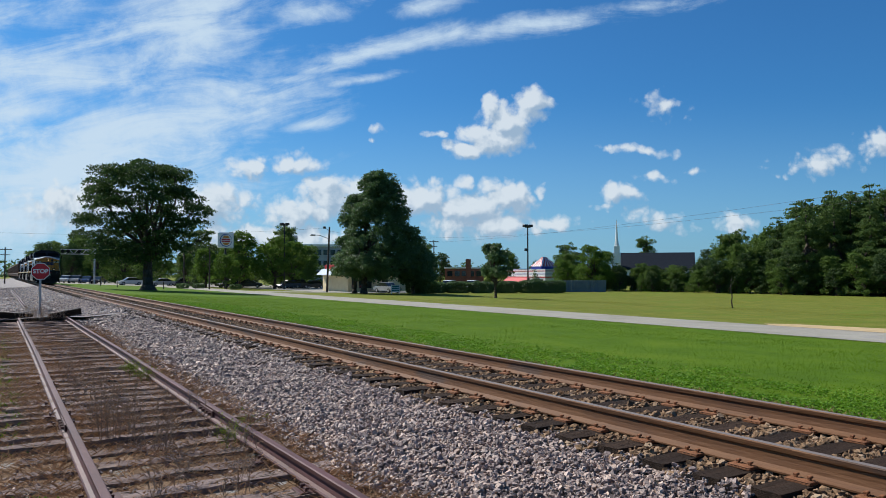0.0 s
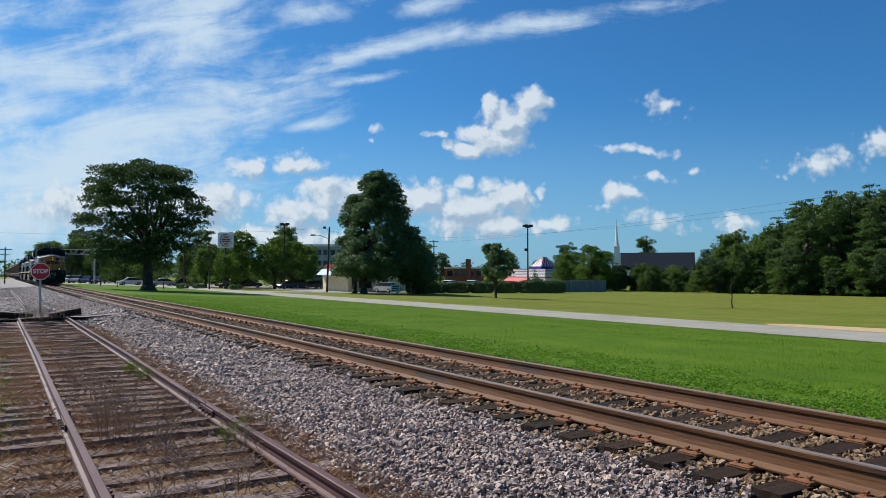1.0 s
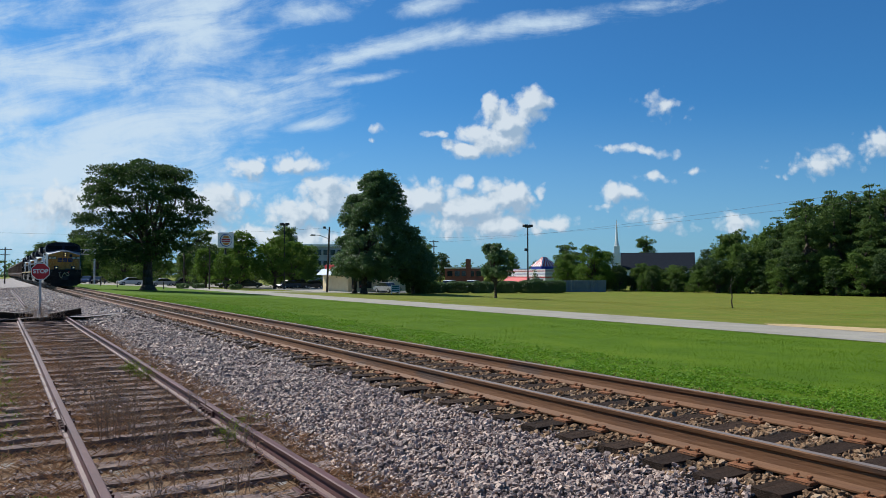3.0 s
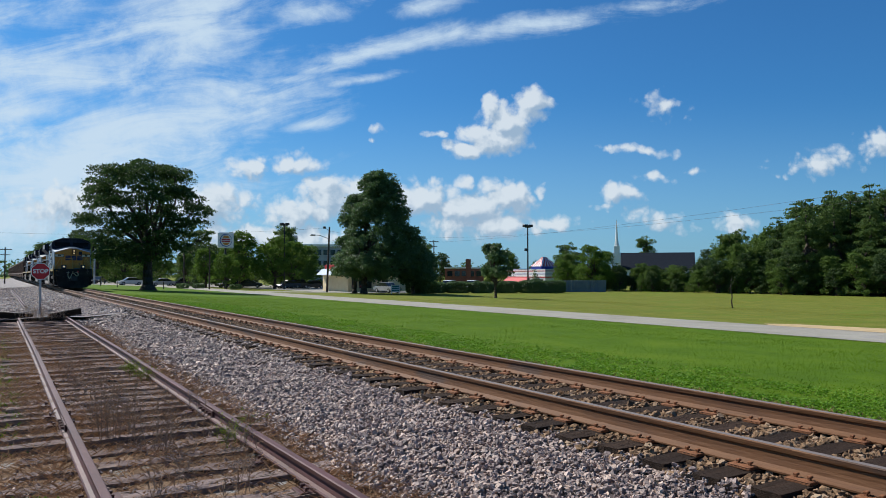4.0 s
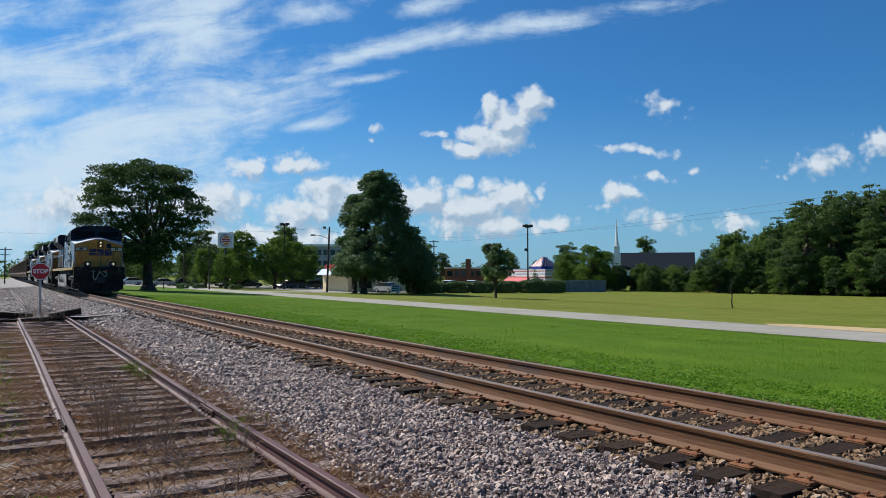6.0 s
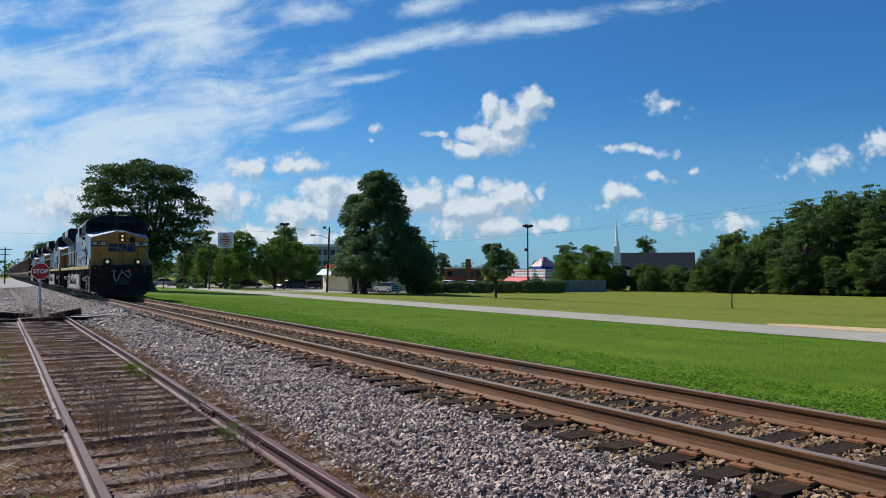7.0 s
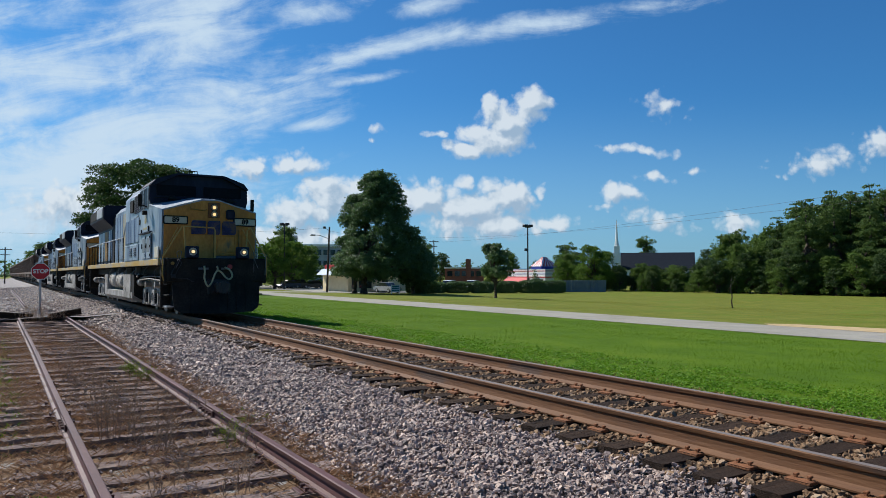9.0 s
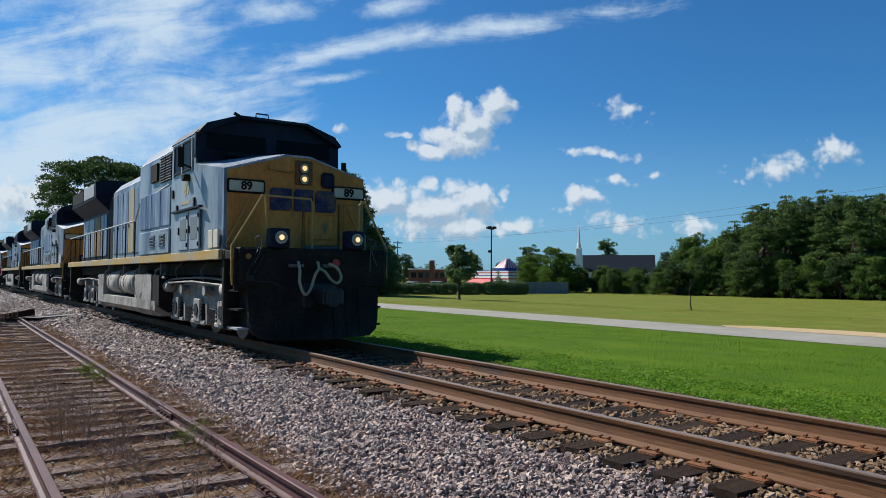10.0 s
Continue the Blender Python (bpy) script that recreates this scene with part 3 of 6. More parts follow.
def ballast():
    rng = np.random.default_rng(4)
    zs = lambda x: np.interp(x, PROFILE_X, PROFILE_Z)
    xs, ys, rs = [], [], []
    for n, x0, x1, y0, y1, r in ((43000, 2.55, 4.36, 1.8, 12, .0255), (24000, 2.5, 4.5, 12, 26, .034), (9000, 2.4, 4.75, 26, 50, .05), (2500, 7.0, 7.35, 4, 40, .03), (16000, 2.55, 4.36, -6, 1.8, .03)):
        x, y = scatter(rng, n, x0, x1, y0, y1)
        xs.append(x), ys.append(y), rs.append(r * (.55 + .9 * rng.random(n) ** 1.6))
    x, y, r = map(np.concatenate, (xs, ys, rs))
    keep = (x > 2.68 + .12 * np.sin(y * 1.7) + .1 * np.sin(y * .6)) | (rng.random(len(x)) < .5)
    keep &= (x < 4.24) | clear_of_ties(y)
    x, y, r = x[keep], y[keep], r[keep]
    z = zs(x) + .0 + .056 * rng.random(len(x)) + .018 * np.sin(x * 9 + y * 3) * np.sin(y * 5)
    stones("ballast_stones", np.stack([x, y, z], 1), r, M["stone"], "loose grey and tan crushed granite ballast", 7)
    # between and beside the main rails the stone is stained with rust and brake dust
    x, y = scatter(rng, 32000, 4.2, 6.95, 1.5, 22, 1.1)
    near = scatter(rng, 9000, 4.2, 6.95, -6, 1.5)
    x, y = np.concatenate([x, near[0]]), np.concatenate([y, near[1]])
    x, y = x[clear_of_ties(y)], y[clear_of_ties(y)]
    r = .03 * (.55 + .9 * rng.random(len(x)))
    z = np.where(x < 4.8, np.interp(x, (4.2, 4.5), (.195, .232)), .238) + .03 * rng.random(len(x))
    stones("rusty_ballast_stones", np.stack([x, y, z], 1), r, M["rust_stone"], "rust-stained crushed stone between the main rails", 8)
    x, y = scatter(rng, 5000, 4.45, 6.95, 22, 60, 1.2)
    stones("rusty_ballast_stones", np.stack([x, y, np.full(len(x), .25)], 1), .04 * (.6 + .8 * rng.random(len(x))), M["rust_stone"], "rust-stained crushed stone between the main rails", 9)
    # stones that have rolled among the siding's ties, and a heap at its end
    x, y = scatter(rng, 13000, -.5, 2.8, 2.6, 30, 1.2)
    keep = rng.random(len(x)) < .25 + .75 * (np.sin(x * 2.1 + 1) * np.sin(y * 1.3) > .1)
    x, y = x[keep], y[keep]
    stones("siding_stones", np.stack([x, y, np.full(len(x), -.04) + .025 * rng.random(len(x))], 1), .017 * (.5 + .9 * rng.random(len(x))), M["stone"], "grey stones strewn between the siding ties", 10)
    x, y = scatter(rng, 12000, -5.5, 4.4, 30.5, 110, 1.5)
    z = np.maximum(zs(x), .26 * np.exp(-((x - 1.6) / 2.0) ** 2 - ((y - 33) / 5) ** 2) + zs(x)) + .02
    stones("stone_heap", np.stack([x, y, z], 1), .055 * (.6 + .8 * rng.random(len(x))), M["stone"], "low heap of ballast behind the end of the siding", 11)
    bm = B()
    bmesh.ops.create_grid(bm, x_segments=30, y_segments=40, size=1)
    for v in bm.verts:
        x, y = 1.3 + v.co.x * 5, 40.5 + v.co.y * 10.5
        v.co = Vector((x, y, ground_z(x) + .02 + .26 * math.exp(-((x - 1.6) / 2) ** 2 - ((y - 33) / 5) ** 2)))
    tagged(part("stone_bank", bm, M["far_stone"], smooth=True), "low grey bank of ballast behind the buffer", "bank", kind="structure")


def rail_outline(h, head, foot):
    w, f = head / 2, foot / 2
    web = .021 if head > .07 else .013
    half = [(f, 0), (f, .012), (.056, .024), (web + .012, h * .24), (web + .003, h * .46), (web, h - .052), (w - .004, h - .04), (w, h - .008), (w - .008, h)]
    return half + [(-a, b) for a, b in reversed(half)]


def rail_mesh(name, h, head, foot, y0, y1, step, side, top, sag=0.0):
    """A rail from y0 to y1 as one long mesh; the running surface has its own polish."""
    o = rail_outline(h, head, foot)
    n = len(o)
    ys = np.arange(y0, y1 + step, step)
    v = [(px + sag * math.sin(y * .37 + .8) * .5 + sag * math.sin(y * .13), y, pz + sag * .4 * math.sin(y * .5)) for y in ys for px, pz in o]
    f = [(j * n + i, j * n + (i + 1) % n, (j + 1) * n + (i + 1) % n, (j + 1) * n + i) for j in range(len(ys) - 1) for i in range(n)]
    me = flat_mesh(name, v, f, side)
    me.materials.append(top)
    for k, p in enumerate(me.polygons):
        if k % n == 8:
            p.material_index = 1
    return me


def tie_meshes(name, half, w, h, mat, seed, worn):
    out = []
    for k in range(5):
        rng = random.Random(seed + k)
        bm = B()
        bmesh.ops.create_grid(bm, x_segments=14, y_segments=3, size=1)
        top = bm.verts[:]
        r = bmesh.ops.extrude_face_region(bm, geom=bm.faces[:])
        low = [e for e in r["geom"] if isinstance(e, bmesh.types.BMVert)]
        for v in low:
            v.co.z = -1
        for v in bm.verts:
            n1 = noise.noise((v.co.x * 4 + k * 9, v.co.y * 1.5, k))
            v.co = Vector((v.co.x * half + worn * n1 * (abs(v.co.x) > .95), v.co.y * w / 2 + worn * .35 * n1, v.co.z * h + (worn * .35 * noise.noise((v.co.x * 3, v.co.y * 5, k * 3.3)) if v.co.z > -.5 else 0)))
        bmesh.ops.recalc_face_normals(bm, faces=bm.faces[:])
        me = bpy.data.meshes.new(name)
        bm.to_mesh(me)
        bm.free()
        me.materials.append(mat)
        out.append(me)
    return out


def plate_mesh():
    bm = B()
    box(bm, -.17, .17, -.095, .095, -.004, .012, .004)
    for sx, sy in ((-.105, -.05), (-.105, .05), (.105, .05), (.1, -.055)):
        box(bm, sx - .009, sx + .009, sy - .009, sy + .009, 0, .035)
        box(bm, sx - .017 - .006 * (1 if sx > 0 else -1), sx + .017 - .006 * (1 if sx > 0 else -1), sy - .016, sy + .016, .033, .05, .004)
    box(bm, -.17, -.085, -.095, .095, .012, .02, .003)
    box(bm, .085, .17, -.095, .095, .012, .02, .003)
    me = bpy.data.meshes.new("tie_plate")
    bm.to_mesh(me)
    bm.free()
    me.materials.append(M["plate"])
    return me


MAIN_X, RAIL_TOP = 5.555, 0.46


def main_track():
    t = thing("main_track", pose(MAIN_X, 0, 0), "main railway track with rusty-sided polished rails on dark ties", "railway track", kind="structure")
    for sx in (-.755, .755):
        ob = link_mesh("rail", rail_mesh("rail", .18, .074, .15, -30, 400, 2.0, M["rail_side"], M["rail_top"]), None, t, "steel rail, rusty web and shiny running surface")
        ob.location = (sx, 0, RAIL_TOP - .18)
    ties = tie_meshes("tie", 1.3, .225, .17, M["tie"], 20, .03)
    plate = plate_mesh()
    rng = random.Random(3)
    for i, y in enumerate(MAIN_TIES):
        ob = link_mesh("tie", ties[i % 5], None, t)
        ob.location = (rng.uniform(-.05, .05), float(y), .268 + rng.uniform(-.006, .004))
        ob.rotation_euler = (0, 0, rng.uniform(-.025, .025))
        if y < 32:
            for sx in (-.755, .755):
                p = link_mesh("tie_plate", plate, None, ob)
                p.location = (sx - ob.location.x, rng.uniform(-.015, .015), .004)
    bm = B()
    y = MAIN_TIES[-1] + .495
    while y < 260:
        box(bm, -1.3, 1.3, y - .11, y + .11, .1, .268)
        y += .495
    tagged(part("far_ties", bm, M["tie"], t), kind="stuff")


SIDE_X = 1.41


def siding():
    t = thing("siding_track", pose(SIDE_X, 0, 0), "disused siding with rusty rails on weathered grey ties", "railway track", kind="structure")
    for sx in (-.7535, .7535):
        ob = link_mesh("rail", rail_mesh("rail", .14, .068, .13, -6, 30.0, .5, M["old_rail"], M["old_rail"], .012), None, t, "dull rusted siding rail")
        ob.location = (sx, 0, .01)
    for sx in (-.7535, .7535):
        bm = B()
        for s in (-1, 1):
            box(bm, sx + s * .022 - .014, sx + s * .022 + .014, 8.62, 9.22, .04, .115, .006)
            for k in range(4):
                rod(bm, (sx + s * .03, 8.7 + k * .145, .075), (sx + s * .07, 8.7 + k * .145, .075), .018, seg=6)
        part("joint_bar", bm, M["old_rail"], t, "bolted rusty rail joint")
    ties = tie_meshes("tie", 1.3, .22, .15, M["old_tie"], 40, .09)
    old_plate = plate_mesh()
    old_plate.materials[0] = M["old_rail"]
    rng = random.Random(9)
    y = -5.8
    while y < 30:
        ob = link_mesh("tie", ties[rng.randrange(5)], None, t)
        ob.location = (rng.uniform(-.12, .12), y, .008 + rng.uniform(-.03, .012))
        ob.rotation_euler = (rng.uniform(-.03, .03), 0, rng.uniform(-.045, .045))
        for sx in (-.7535, .7535):
            if y < 14 and rng.random() < .35:
                p = link_mesh("tie_plate", old_plate, None, ob)
                p.location = (sx - ob.location.x, 0, -.006)
        y += .53 + rng.uniform(-.07, .07)
    # buffer of two crossed timbers
    s = thing("track_end_timbers", pose(1.35, 30.3, .1), "two old dark timbers laid as a stop across the siding's end", "buffer stop")
    for (a, b, z0, z1) in ((-2.3, -.25, .26, .04), (.25, 1.3, .04, .24)):
        bm = B()
        box(bm, -abs(b - a) / 2, abs(b - a) / 2, -.12, .12, -.11, .11, .012)
        ob = part("timber", bm, M["tie"], s)
        ob.location = ((a + b) / 2, .05 if a < -1 else -.2, (z0 + z1) / 2)
        ob.rotation_euler = (0, math.atan2(z0 - z1, b - a), .12 if a < -1 else -.1)
    # another rail line beyond it, half buried
    o = thing("old_track", pose(.35, 0, .1), "short length of half-buried rail beyond the buffer", "railway track", kind="structure")
    ob = link_mesh("rail", rail_mesh("rail", .14, .068, .13, 36, 75, 1.0, M["old_rail"], M["old_rail"], .02), None, o)
    ob.location = (-.75, 0, .03)
    ob = link_mesh("rail", rail_mesh("rail", .14, .068, .13, 38, 75, 1.0, M["old_rail"], M["old_rail"], .02), None, o)
    ob.location = (.75, 0, .03)


ballast()
main_track()
siding()


# ---- trees ----
def leaves(lobes, count, size, seed, shell=.55, droop=0.0, per=9, flat=.55):
    """Sprays of leaves along twigs that reach out of the given lobes (x, y, z, rx, ry, rz): corners and quads."""
    rng = np.random.default_rng(seed)
    lob = np.array(lobes, float)
    vol = lob[:, 3] * lob[:, 4] + lob[:, 3] * lob[:, 5]
    n = max(1, count // per)
    pick = rng.choice(len(lob), n, p=vol / vol.sum())
    d = rng.normal(size=(n, 3))
    d[:, 2] += .25
    d /= np.linalg.norm(d, axis=1)[:, None]
    inner, outer = 1 - shell * rng.random(n) ** .8, .82 + .42 * rng.random(n) ** 2
    k = rng.random((n, per)) ** .8
    r = inner[:, None] * (1 - k) + outer[:, None] * k
    c = lob[pick, None, :3] + (d * lob[pick, 3:])[:, None, :] * r[:, :, None]
    c[:, :, 2] -= droop * k ** 2 * (1.2 - d[:, None, 2]) * .6
    fan = rng.normal(size=(n, per, 3)) * (size * .62 * (1.15 - .6 * k))[:, :, None]
    fan[:, :, 2] *= flat
    c = (c + fan).reshape(-1, 3)
    m = len(c)
    s = size * (.45 + .75 * rng.random(m))
    shape = np.array([(-.5, -.10, 0), (0, -.30, .07), (.55, 0, -.04), (0, .30, .07)])
    v = np.einsum("nij,kj->nki", turns(rng, m), shape) * s[:, None, None] + c[:, None, :]
    return v.reshape(-1, 3), np.arange(m * 4).reshape(-1, 4)


def limb(bm, a, b, r0, r1, rng, steps=5, bend=.12):
    a, b = Vector(a), Vector(b)
    prev, pr = a, r0
    for i in range(1, steps + 1):
        k = i / steps
        p = a.lerp(b, k) + Vector((rng.uniform(-1, 1), rng.uniform(-1, 1), rng.uniform(-.4, .9))) * (b - a).length * bend * (1 - k) * k * 2.2
        rr = r0 + (r1 - r0) * k
        rod(bm, prev, p, pr, rr, 7)
        prev, pr = p, rr


def make_tree(name, at, trunk_h, trunk_r, lobes, count, size, leaf, seed, label, category="tree", shell=.6, droop=0.0, group="", top=None, flare=1.5):
    t = thing(name, at, label, category, group)
    rng = random.Random(seed)
    bm = B()
    rod(bm, (0, 0, -.25), (0, 0, trunk_h * .16), trunk_r * flare, trunk_r, 10)
    limb(bm, (0, 0, trunk_h * .15), (rng.uniform(-.1, .1) * trunk_h, 0, trunk_h), trunk_r, trunk_r * .7, rng, 4, .05)
    big = sorted(lobes, key=lambda q: -q[3] * q[5])
    for q in big[:16]:
        start = Vector((0, 0, trunk_h * rng.uniform(.75, 1.0)))
        limb(bm, start, (q[0] * .92, q[1] * .92, q[2]), trunk_r * .5, trunk_r * .1, rng, 5, .14)
    if top:
        limb(bm, (0, 0, trunk_h), (0, 0, top), trunk_r * .7, .04, rng, 6, .03)
    part("trunk", bm, M["bark"], t, "brown bark trunk and limbs", True)
    v, f = leaves(lobes, count, size, seed, shell, droop)
    link_mesh("crown", flat_mesh("crown", v, f, leaf), None, t, "leafy crown")
    return t


def cloud_lobes(rng, n, rx, ry, z0, z1, lo, hi, shape=lambda k: 1.0):
    out = []
    for _ in range(n):
        k = rng.random()
        a = rng.uniform(0, 2 * math.pi)
        d = rng.random() ** .36 * shape(k)
        s = rng.uniform(lo, hi)
        out.append((math.cos(a) * d * rx, math.sin(a) * d * ry, z0 + (z1 - z0) * k, s, s, s * rng.uniform(.55, .8)))
    return out


def trees():
    rng = random.Random(12)
    # broad spreading oak by the line: a high dome on steep limbs
    lobes = []
    for z, reach, n in ((14.0, 4.0, 15), (13.0, 5.8, 20), (11.6, 6.9, 22), (10.0, 7.4, 22), (8.4, 7.1, 20), (6.9, 6.3, 17), (5.5, 5.0, 14), (4.4, 4.2, 9)):
        for k in range(n):
            a, r = 6.283 * (k + rng.random()) / n, reach * rng.uniform(.5, 1.08) if z < 13 else reach * rng.random() ** .5
            s = rng.uniform(.7, 1.35)
            lobes.append((-.9 + math.cos(a) * r * .9, math.sin(a) * r * .85, z * .975 + rng.uniform(-.7, .5), s * 1.25, s * 1.25, s * .38))
    make_tree("oak_tree", pose(14.3, 87, ground_z(14.3)), 4.0, .58, lobes, 62000, .26, M["leaf"], 3, "broad old oak with dark spreading crown on the lawn", droop=.5, flare=2.0)
    # tall dense tree by the restaurant
    lobes = []
    for k in range(380):
        z = 2.2 + 13.3 * rng.random() ** 1.2
        reach = 6.0 * (1 - (z - 2.2) / 14.4) ** .9 + 1.0
        a, r = rng.uniform(0, 6.283), reach * rng.random() ** .4
        s = rng.uniform(.55, 1.0)
        lobes.append((2.2 * (.55 + .45 * min(1, (17 - z) / 8)) + math.cos(a) * r, -1.35 + math.sin(a) * r * .9, z, s, s, s * .75))
    for k in range(70):
        a, r, z = rng.uniform(0, 6.283), rng.uniform(2.0, 6.6), rng.uniform(1.9, 5.6)
        lobes.append((2.2 + math.cos(a) * r, -1.35 + math.sin(a) * r * .9, z, .9, .9, .6))
    make_tree("magnolia_tree", pose(41.0, 87.75, ground_z(41)), 3.2, .42, lobes, 135000, .24, M["leaf_dark"], 5, "tall dense pointed evergreen tree with dark glossy leaves", top=14.6)
    lobes = cloud_lobes(rng, 95, 2.5, 2.4, 2.6, 12.9, .45, .85, lambda k: 1.0 if k < .55 else max(.15, 1.0 - (k - .55) * 1.7))
    make_tree("evergreen_tree", pose(40.6, 89.8, ground_z(39.4)), 3.0, .3, lobes, 26000, .26, M["leaf_dark"], 6, "slender evergreen tree beside a taller one", top=12.0)
    lobes = cloud_lobes(rng, 34, 3.4, 3.0, 1.6, 6.6, .7, 1.2, lambda k: 1 - .3 * k)
    make_tree("evergreen_tree", pose(48.6, 88.2, ground_z(48)), 2.0, .25, lobes, 12000, .34, M["leaf_dark"], 7, "low dark evergreen tree under a taller one", top=6)
    # small round tree on the field
    lobes = cloud_lobes(rng, 26, 1.5, 1.45, 2.2, 5.7, .45, .8, lambda k: 1 - .6 * abs(k - .4))
    make_tree("small_tree", pose(47.2, 66.7, ground_z(47.2)), 1.5, .16, lobes, 12000, .24, M["leaf_dark"], 8, "small round-crowned tree with short trunk on the field")
    # bare sapling
    t = thing("sapling", pose(49.7, 37.9, ground_z(49.7)), "thin bare sapling leaning on the open field", "sapling")
    bm = B()
    limb(bm, (0, 0, -.1), (-.25, 0, 1.5), .06, .035, rng, 5, .1)
    limb(bm, (-.25, 0, 1.4), (-.1, 0, 2.6), .035, .012, rng, 5, .1)
    limb(bm, (-.2, 0, 1.2), (-.55, .1, 1.9), .025, .01, rng, 4, .1)
    limb(bm, (-.1, 0, .6), (.12, .1, .95), .018, .008, rng, 3, .1)
    limb(bm, (-.2, 0, 1.7), (.1, -.1, 2.2), .018, .008, rng, 3, .1)
    part("trunk", bm, M["bark"], t)
    # far band of woods and planted trees: shared crowns
    kinds = []
    for s in range(3):
        lobes = cloud_lobes(rng, 70, 3.8, 3.6, .8, 9.4, .5, 1.25, lambda k: 1 - .6 * k * k)
        kinds.append(make_tree("broadleaf_tree", pose(0, -60 - 12 * s, 0), 2.4, .28, lobes, 15000, .29, M["leaf"] if s == 0 else M["leaf_mid"], 30 + s, "leafy broadleaf tree at the edge of the woods", group="trees at the wood's edge"))
    for s in range(2):
        lobes = cloud_lobes(rng, 60, 3.9, 3.6, 1.4, 8.4, .5, 1.25, lambda k: 1 - .6 * k * k)
        kinds.append(make_tree("light_tree", pose(14, -60 - 12 * s, 0), 2.2, .25, lobes, 13000, .29, M["leaf_light"], 40 + s, "light green leafy tree at the edge of the car park", group="trees at the car park"))
    for s in range(3):
        lobes = []
        for k in range(80):
            z = 2.0 + 12.4 * rng.random()
            a, r = rng.uniform(0, 6.283), (3.5 * (1 - (z - 2.0) / 14) + .3) * rng.uniform(.45, 1.0)
            q = (.45 + .9 * (1 - (z - 2) / 13)) * rng.uniform(.7, 1.15)
            lobes.append((math.cos(a) * r, math.sin(a) * r, z, q, q, q * rng.uniform(.3, .5)))
        kinds.append(make_tree("pine_tree", pose(28, -60 - 12 * s, 0), 8.0, .26, lobes, 17000, .27, M["needle"], 50 + s, "tall pine with ragged dark green crown in the woods", group="pines in the woods", top=14.4))
    lobes = []
    for k in range(22):
        z = rng.uniform(-2.6, 1.5)
        lobes.append((rng.uniform(-1, 1) * (2.9 - .8 * abs(z + .5)), rng.uniform(-1.6, 1.6), 8.3 + z, rng.uniform(.5, 1.0), .8, rng.uniform(.28, .5)))
    kinds.append(make_tree("tall_pine_tree", pose(42, -60, 0), 7.5, .24, lobes, 4200, .3, M["needle"], 60, "distant tall pine with bare trunk and flat crown", group="distant pines", top=9.5))
    # kind, x, y, scale: the wood's edge behind the field, the car park trees, the far pines
    rows = [(3, 87.5, 94.5, .86), (4, 92, 97, .8), (1, 90, 104, .7), (0, 96, 108, .72), (4, 86.5, 101, .62),
            (0, 41, 150, .9), (3, 36, 128, 1.08), (4, 41, 124, 1.05), (1, 46.5, 137, .95), (2, 38, 138, .95), (0, 33, 140, .85), (4, 47, 132, 1.0), (1, 54, 142, .9), (2, 51, 140, .8), (4, 30.3, 115, .62), (3, 31, 131, .75),
            (0, 27, 215, 1.2), (1, 20, 225, 1.25), (2, 14, 232, 1.2), (0, 33, 232, 1.3), (1, 10, 245, 1.1), (2, 40, 224, 1.2), (0, 46, 210, 1.1), (1, 22, 250, 1.5), (2, 52, 190, 1.0), (0, 13, 205, .85), (1, 30, 262, 1.5), (2, 24, 190, .9), (0, 30, 186, .9),
            (2, 70, 140, .7), (0, 78, 150, .75), (1, 86, 158, .8), (2, 66, 128, .52), (0, 96, 160, .85), (1, 110, 150, .85), (2, 116, 136, .85), (1, 92, 132, .55), (0, 102, 128, .6), (1, 104, 118, .55),
            (8, 177, 206, 1.45), (8, 189, 178, 1.6), (8, 66.4, 188.7, 1.62), (8, 43, 190, 1.45), (8, 126, 96, 1.18), (0, 100, 80, .72), (1, 99, 75.5, .95), (2, 103, 84, .6), (5, 104, 71, .82), (2, 101, 71, .9), (0, 96, 70.5, .62), (0, 118, 60, 1.1)]
    # some of these trees are added in place of the car park's dark shade
    rows += [(0, 36, 165, .9), (1, 42, 168, .95), (2, 48, 172, .9), (0, 55, 165, .9), (1, 60, 160, .8), (2, 28, 172, .9), (0, 14, 186, .9), (1, 19, 182, .85), (2, 24, 178, .9), (0, 9, 190, .9), (1, 33, 158, .7), (2, 39, 156, .7), (0, 45, 154, .7), (1, 50, 150, .7),
             (2, 88, 95, .46), (0, 91, 92, .44), (1, 96, 92, .5), (2, 93.5, 87, .40), (0, 96.5, 83.5, .44)]
    # the wood's edge: low leafy trees in front, pines behind, lower towards the church
    for k in range(12):
        rows.append(((1, 2, 0)[k % 3], 95 + rng.uniform(-1.5, 2), 98 - k * 2.2, rng.uniform(.40, .47)))
    for k in range(17):
        y = 97 - k * 3.9
        x = 92 + 6 * (k / 16) + rng.uniform(-1.5, 1.5)
        rows.append(((0, 1, 2)[k % 3], x, y, (.36 if k < 6 else .46 if k < 8 else .62) + rng.uniform(-.07, .09)))
        rows.append(((2, 0, 1)[k % 3], x + rng.uniform(4, 6), y + rng.uniform(-1.5, 1.5), (.40 if k < 6 else .82) + rng.uniform(-.06, .1)))
        if k > 5:
            rows.append(((5, 6, 7)[k % 3], x + rng.uniform(6, 9), y + rng.uniform(-2, 2), (.74 if k < 9 else 1.0) + rng.uniform(-.08, .08)))
        rows.append(((1, 2, 0)[k % 3], x - rng.uniform(.5, 1.5), y + 2 + rng.uniform(-1, 1), (.24 if k < 6 else .36) + rng.uniform(-.04, .06)))
